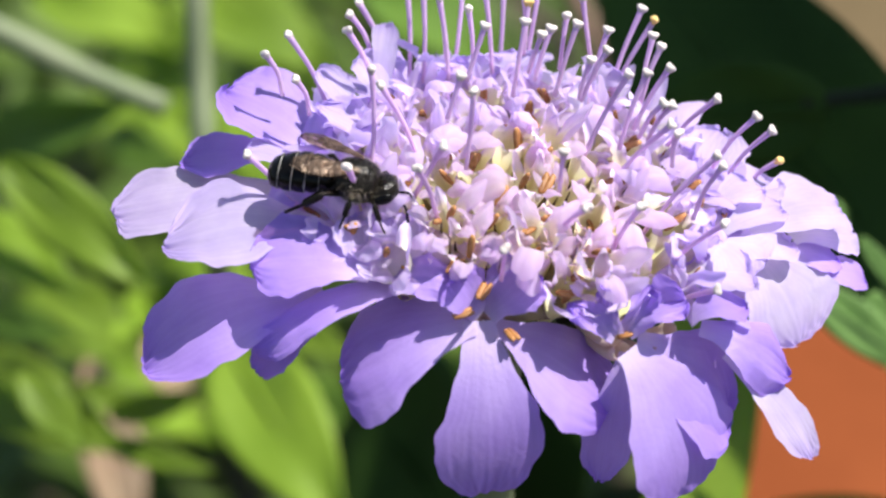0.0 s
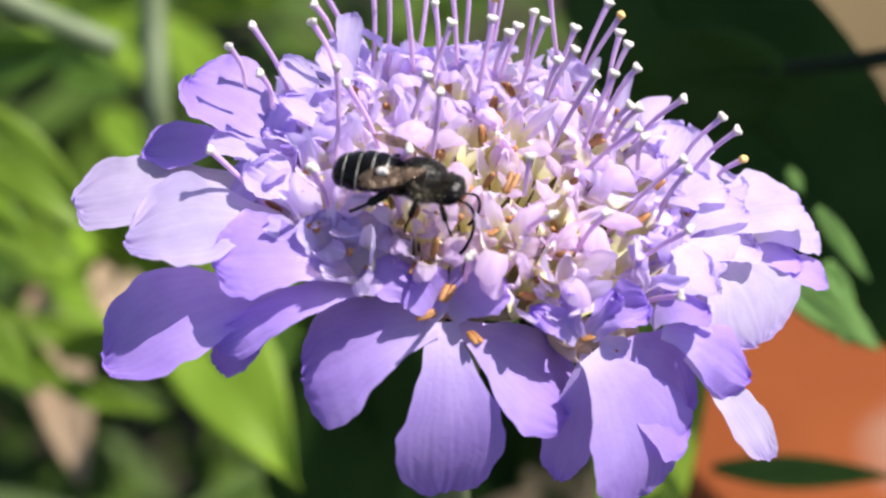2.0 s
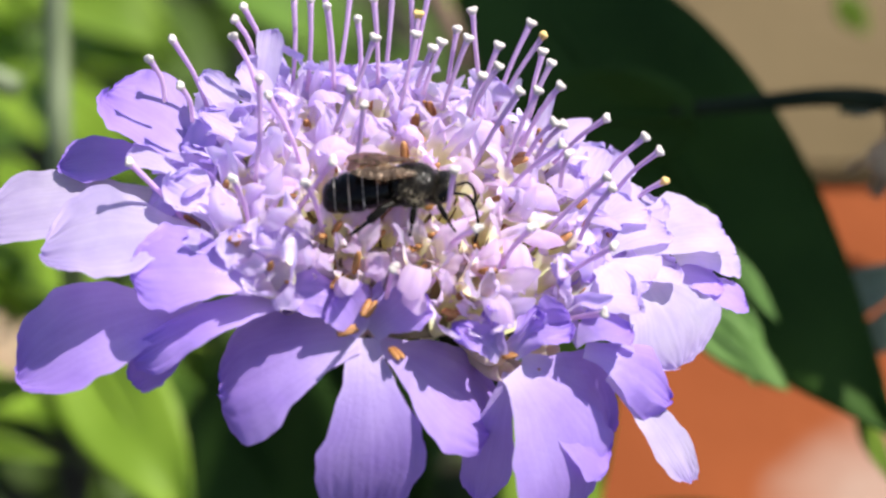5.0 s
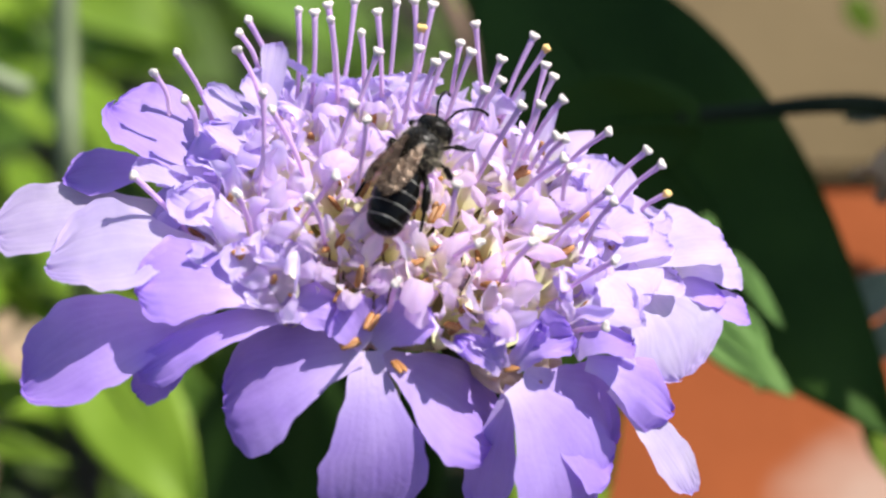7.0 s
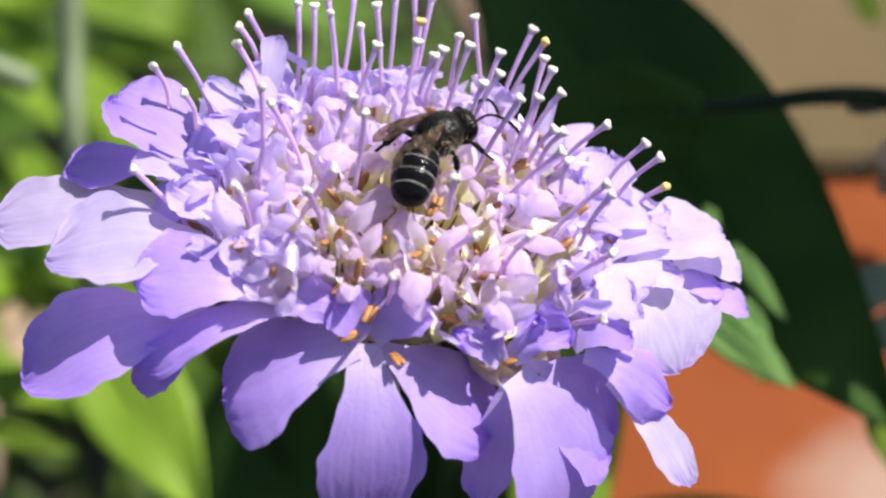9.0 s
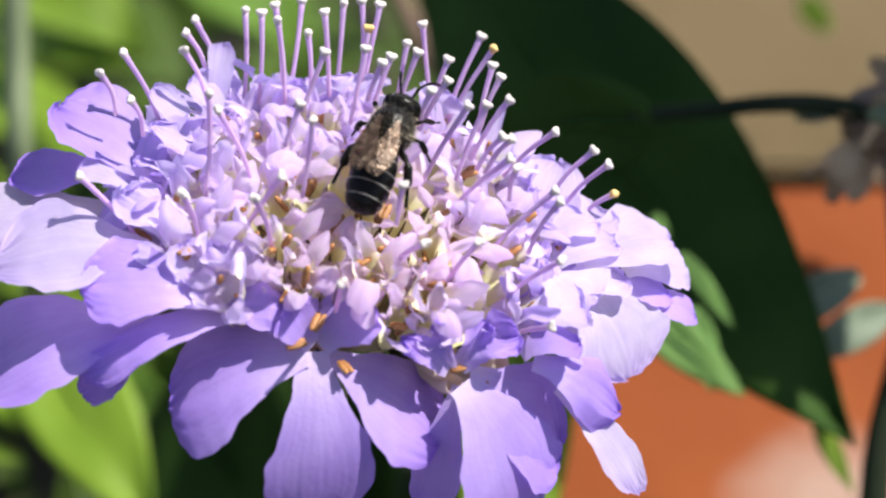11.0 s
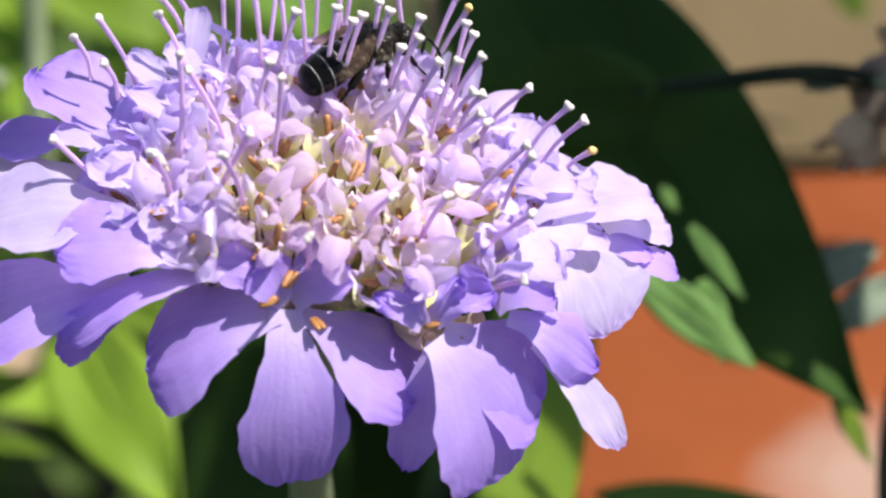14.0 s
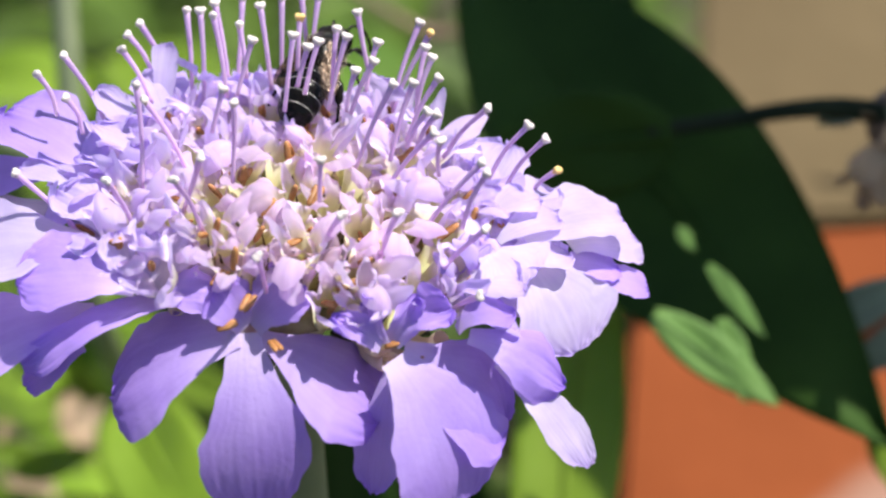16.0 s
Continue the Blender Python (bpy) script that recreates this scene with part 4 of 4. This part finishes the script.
styles([
    ((8.0, 5.3, 7.2), (8.3, 6.8, 10.7)),
    ((8.1, 4.6, 7.8), (8.8, 5.6, 10.7)),
    ((6.7, 0.7, 6.8), (7.7, 1.9, 11.0)),
    ((7.8, 2.5, 7.0), (9.3, 3.3, 10.6)),
    ((7.8, -0.5, 8.1), (8.8, -0.5, 10.4)),
    ((8.4, -0.5, 7.9), (9.4, -0.4, 10.2)),
    ((6.7, -1.4, 5.2), (9.3, -2.1, 9.9)),
    ((9.8, -2.4, 7.3), (9.8, -2.6, 9.6)),
    ((10.5, 2.9, 5.4), (12.7, 2.8, 8.8)),
    ((13.6, 2.1, 4.5), (15.5, 2.5, 7.8)),
    ((14.7, 2.5, 3.3), (16.7, 2.6, 6.7)),
    ((16.3, 3.5, 1.5), (17.7, 3.2, 3.8)),
    ((9.1, -3.5, 2.9), (12.5, -2.9, 8.3)),
    ((11.8, -3.8, 4.5), (12.9, -3.5, 7.9)),
    ((-10.0, -1.3, 5.1), (-10.4, 0.4, 10.5)),
])
styles([
    ((-7.4, -0.8, 5.6), (-9.7, -0.7, 10.1)),
    ((-3.7, -2.9, 6.8), (-3.7, -2.2, 11.3)),
    ((-13.7, -2.7, -0.4), (-18.1, -2.6, 5.0)),
    ((-10.1, -4.6, 2.2), (-11.4, -6.5, 7.6)),
    ((-6.7, -3.8, 4.3), (-5.4, -6.2, 9.7)),
    ((-5.6, -6.1, 4.4), (-6.9, -7.6, 8.8)),
    ((2.3, -6.5, 7.7), (2.3, -6.3, 10.1)),
    ((6.4, -6.5, 2.7), (7.4, -8.7, 8.1)),
    ((10.2, -6.1, 1.1), (13.0, -7.7, 6.5)),
    ((10.8, -6.1, -2.3), (12.9, -10.3, 3.1)),
    ((2.6, -5.8, 3.0), (3.9, -9.7, 8.4)),
    ((-0.9, -9.2, 1.5), (-1.1, -12.6, 6.9)),
    ((-5.1, -1.4, 9.1), (-4.6, -0.8, 11.4)),
])

def anthers(rows):
    for at, turn in rows:
        a = radians(turn)
        m = Matrix.Translation(Vector(at) * MM + Vector((0, -0.2, 0.25)) * MM) @ Matrix.Rotation(a, 4, "Z") @ Matrix.Rotation(rnd.uniform(-0.9, 0.1), 4, "Y") @ Matrix.Scale(rnd.uniform(0.6, 0.95), 4)
        for side in (-0.2, 0.2):
            part("anther", GRAIN, flower, "orange-brown pollen anther", m @ Matrix.Translation((0, side * MM, 0)) @ Matrix.Rotation(side * 0.3, 4, "Z"))


anthers([
    ((-7.5, 1.3, 3.0), 60),
    ((-9.7, -1.2, 1.7), -30),
    ((-6.7, -4.0, 2.6), -40),
    ((-4.4, 0.6, 4.2), 80),
    ((-2.0, -9.9, 1.0), 70),
    ((0.0, -12.1, -0.6), -60),
    ((-3.2, -11.0, -0.1), 20),
    ((9.0, -10.8, -2.2), -20),
    ((4.3, -8.2, 1.6), 10),
    ((3.3, -9.5, 1.0), -40),
    ((-5.0, -7.0, 2.0), -30),
    ((-4.0, -8.3, 1.6), 60),
    ((6.5, -2.9, 3.0), 50),
    ((7.3, -5.7, 1.7), 30),
    ((-1.3, -3.7, 4.1), 70),
    ((1.7, -2.4, 4.4), 70),
    ((10.5, -6.2, -0.3), 30),
    ((7.5, -10.5, -1.2), 10),
    ((-9.9, -6.1, 0.1), -15),
    ((-3.2, -0.4, 4.4), 80),
    ((5.6, 0.7, 3.8), 20),
    ((0.7, -5.9, 3.3), 60),
    ((5.4, -7.8, 1.4), 5),
    ((-10.0, -6.3, -0.0), -10),
])


def bristles():
    for k in range(64):
        r, a = rnd.uniform(1.0, 9.0), rnd.choice((rnd.uniform(0, 6.283), rnd.uniform(3.6, 5.8)))
        b = np.array([r * math.cos(a), r * math.sin(a), 0.4])
        t = b + np.array([rnd.uniform(-0.6, 0.6) + 0.12 * b[0], rnd.uniform(-0.6, 0.6) + 0.12 * b[1], rnd.uniform(2.2, 3.8)])
        part("bristle", tube_mesh("bristle", [b * MM, (b + t) / 2 * MM, t * MM], [0.00015, 0.00013, 0.00004], BRISTLE, 6), flower, "dark brown bristle")


bristles()

# ---------------------------------------------------------------- the bee
bee = tagged(new("bee"), "small black bee with pale banded abdomen foraging on the flower", "bee")


wings = []
bellies = []


def hairs(count, radii, span, length, seed):
    """Short backswept hairs standing on an ellipsoid (millimetres), joined."""
    r = random.Random(seed)
    verts, faces = [], []
    for k in range(count):
        t, u = r.uniform(*span), r.uniform(0, 6.283)
        d = np.array([math.cos(t) * radii[0], math.sin(t) * math.cos(u) * radii[1], math.sin(t) * math.sin(u) * radii[2]])
        way = d / np.linalg.norm(d) + np.array([r.uniform(-0.9, 0.2), r.uniform(-0.4, 0.4), r.uniform(-0.4, 0.4)])
        side = np.cross(way, [0.3, 0.5, 0.8])
        side = side / np.linalg.norm(side) * 0.017
        n = len(verts)
        verts += [tuple((d * 0.96 - side) * MM), tuple((d * 0.96 + side) * MM), tuple((d + way * length * r.uniform(0.5, 1.1)) * MM)]
        faces.append((n, n + 1, n + 2))
    return mesh_from("hair", verts, faces, None, BEE_HAIR)


def build_bee():
    thorax = part("thorax", lathe_mesh("thorax", egg(-1.55, 1.35, 1.46, 14, 0.6), BEE_FUR, 24, (1.0, 0.9)), bee, "glossy black thorax with sparse pale hairs")
    part("hair", hairs(2400, (1.34, 1.36, 1.22), (0.15, 3.0), 0.36, 8), thorax, "short grey-brown hairs")
    head = part("head", lathe_mesh("head", egg(-0.66, 0.72, 1.16, 12, 0.62), BEE_FUR, 22, (1.0, 0.9)), bee, "broad black head", pose(0.00150, 0, -0.0002, 0, 28, 0))
    part("hair", hairs(500, (0.70, 1.10, 1.0), (0.2, 2.9), 0.24, 18), head, "short grey-brown hairs")
    for s in (1, -1):
        part("eye", lathe_mesh("eye", egg(-0.42, 0.42, 0.72, 8, 0.8), BEE_BLACK, 16, (0.5, 1.0)), head, "glossy black compound eye", pose(0.0001, s * 0.00086, 0.0001, 0, 0, s * -14))
        path = smooth_path([(0.55, s * 0.25, 0.35), (1.0, s * 0.6, 1.15), (1.6, s * 0.85, 1.25), (2.5, s * 1.15, 0.95), (3.3, s * 1.35, 0.35), (3.7, s * 1.4, -0.1)], 5)
        part("antenna", tube_mesh("antenna", np.array(path) * MM, np.linspace(0.00008, 0.00011, len(path)), BEE_BLACK, 8), head, "curved black antenna")
    belly = []
    for x, r in egg(-4.3, 0.0, 1.40, 30, 0.56):
        seg = ((x + 4.3) / 0.84) % 1.0
        belly.append((x, r * (1 - 0.07 * (seg < 0.2))))
    abdomen = part("abdomen", lathe_mesh("abdomen", belly, BEE_BLACK, 26, (1.0, 0.84), 0.03), bee, "glossy black segmented abdomen", pose(-0.0012, 0, -0.0001, 0, -5, 0))
    bellies.extend((abdomen, head))
    for x in (-1.0, -1.84, -2.68, -3.52):
        near = min(belly, key=lambda p: abs(p[0] - x))[1]
        part("band", lathe_mesh("band", [(x - 0.05, near * 0.97), (x - 0.03, near + 0.015), (x + 0.01, near + 0.015), (x + 0.03, near * 0.98)], BEE_BAND, 26, (1.0, 0.84), 0.03), abdomen, "narrow band of pale hair")
    for s in (1, -1):
        for ln, wd, turn, lift in ((4.1, 1.5, 184, 1.30), (3.1, 1.15, 180, 1.18)):
            me = petal_mesh("wing", (0, 0, 0), (ln, 0, 0), wd, 0.10, 0, -0.05, 0.15, WING, 900 + int(ln), 9, 16, 0.25, 0.0, 0.96, 0.0)
            wings.append((part("wing", me, bee, "smoky translucent veined wing", pose(0.0, s * 0.0006, (lift + 0.04 * s) * MM, s * 10, -5, s * turn)), s, turn, lift))
        for k, (x, out, back) in enumerate(((0.8, 1.0, 0.9), (0.0, 1.35, -0.2), (-0.8, 1.2, -1.7))):
            hip = (x, s * 0.65, -0.75)
            knee = (x + back * 0.55, s * (0.8 + out * 0.75), -0.25)
            shin = (x + back * 1.2, s * (0.8 + out * 1.1), -1.15)
            toe = (x + back * 1.75, s * (0.8 + out * 1.3), -1.85)
            thick = (0.17, 0.20, 0.27)[k]
            path = smooth_path([hip, knee, shin, toe], 6)
            radii = [MM * thick * (0.85 if q < 5 else 0.6 if q < 7 else 1.05 if q < 12 else 0.4) for q in range(len(path))]
            part("leg", tube_mesh("leg", np.array(path) * MM, radii, BEE_FUR, 8), bee, "black jointed leg")


build_bee()
SIZE = 1.09
for piece in bee.children_recursive:
    piece.data.transform(Matrix.Scale(SIZE, 4))
    piece.matrix_basis = Matrix.Translation(piece.matrix_basis.translation * SIZE) @ piece.matrix_basis.to_quaternion().to_matrix().to_4x4()


BENDS = ((0, 0), (2, 0), (4, 0), (6.5, 6), (7, 10), (7.5, 12), (8, 20), (8.5, 44), (9, 46), (9.5, 34), (10, 8), (12.5, 0), (13, 10), (14, 10), (15, 0), (16, 0))


def motions():
    walk(bee, [
        (0, pose(-0.01230, -0.00476, 0.32711, 0.8, 14, -8)),
        (0.5, pose(-0.01106, -0.00351, 0.32768, -1.2, 10, -18)),
        (1, pose(-0.00946, -0.00361, 0.32743, -2.6, 4.5, -19.1)),
        (1.5, pose(-0.00717, -0.00376, 0.32709, 0.7, 4.4, 4.7)),
        (2, pose(-0.00555, -0.00653, 0.32840, -4, 12, -10)),
        (2.5, pose(-0.00589, -0.00701, 0.32892, -4, 12, -10)),
        (3, pose(-0.00633, -0.00688, 0.32770, -4, 22, -20)),
        (3.5, pose(-0.00612, -0.00332, 0.32791, 2.7, 4.6, 20.0)),
        (4, pose(-0.00235, -0.00481, 0.32710, -1.6, 4.9, -11.8)),
        (6.5, pose(-0.00105, -0.00311, 0.32926, 5.8, -15.8, 42.6)),
        (7, pose(-0.00120, -0.00269, 0.33003, 7.1, -23.2, 52.2)),
        (7.5, pose(-0.00126, -0.00165, 0.32938, 7.7, -19.8, 61.9)),
        (8, pose(0.00041, -0.00134, 0.32955, 5.6, -16.8, 40.7)),
        (8.5, pose(0.00048, 0.00023, 0.32847, 4.4, 4.4, 33.5)),
        (9, pose(0.00025, -0.00021, 0.32893, 4.1, -6.1, 30.3)),
        (9.5, pose(0.00094, 0.00059, 0.32823, 3.9, 10.1, 29.3)),
        (10, pose(0.00103, -0.00048, 0.33005, 7.6, -24.2, 56.5)),
        (12.5, pose(-0.00059, 0.00395, 0.32953, 7.7, -10.3, 68.9)),
        (13, pose(0.00130, 0.00648, 0.32942, 5.4, -3.4, 58)),
        (13.5, pose(0.00066, 0.00474, 0.32832, -0.1, 0.6, -0.6)),
        (14, pose(0.00117, 0.00590, 0.32905, 3.6, -0.2, 26.3)),
        (14.5, pose(0.00015, 0.01000, 0.32786, 7.4, -1.5, 67.2)),
        (15, pose(0.00032, 0.01080, 0.32750, 7.6, 2.5, 72.1)),
        (15.5, pose(-0.00027, 0.01011, 0.32706, 7.8, 6.7, 76.6)),
        (16, pose(-0.00004, 0.00902, 0.32841, 7.7, -8.8, 70.0)),
    ])
    # the abdomen bends sideways while the bee turns
    walk(bellies[0], [(t, pose(-0.0012 * SIZE, 0, -0.0001, 0, -5, turn)) for t, turn in BENDS])
    # the head dips into the florets
    walk(bellies[1], [(t, pose(0.0015 * SIZE, 0, -0.0002, 0, dip, 0)) for t, dip in ((0, 62), (1.5, 66), (2.5, 60), (4, 62), (6.5, 30), (7, 26), (9, 26), (10, 28), (12.5, 40), (13, 52), (16, 46))])
    # the wings lie folded, and are lifted or spread now and then
    for wing, s, turn, lift in wings:
        rows = []
        for t, spread, rise in ((0, 14, 6), (0.5, 12, 6), (1.0, 10, 2), (1.5, 0, 0), (2.0, 30, 16), (2.5, 34, 20), (3.0, 22, 12), (3.5, 4, 0), (4.0, 0, 0), (7.5, 2, 0),
                                (8.0, 6, 2), (8.5, 20, 24), (9.0, 16, 18), (9.5, 24, 30), (10.0, 2, 0), (12.5, 14, 6), (13.0, 26, 34), (13.5, 26, 36), (14.0, 24, 26),
                                (14.5, 18, 20), (15.5, 20, 24), (16.0, 20, 24)):
            rows.append((t, pose(0.0, s * 0.0006 * SIZE, (lift + 0.04 * s) * MM * SIZE, s * 10, -5 + rise, s * (turn - spread))))
        walk(wing, rows)


motions()
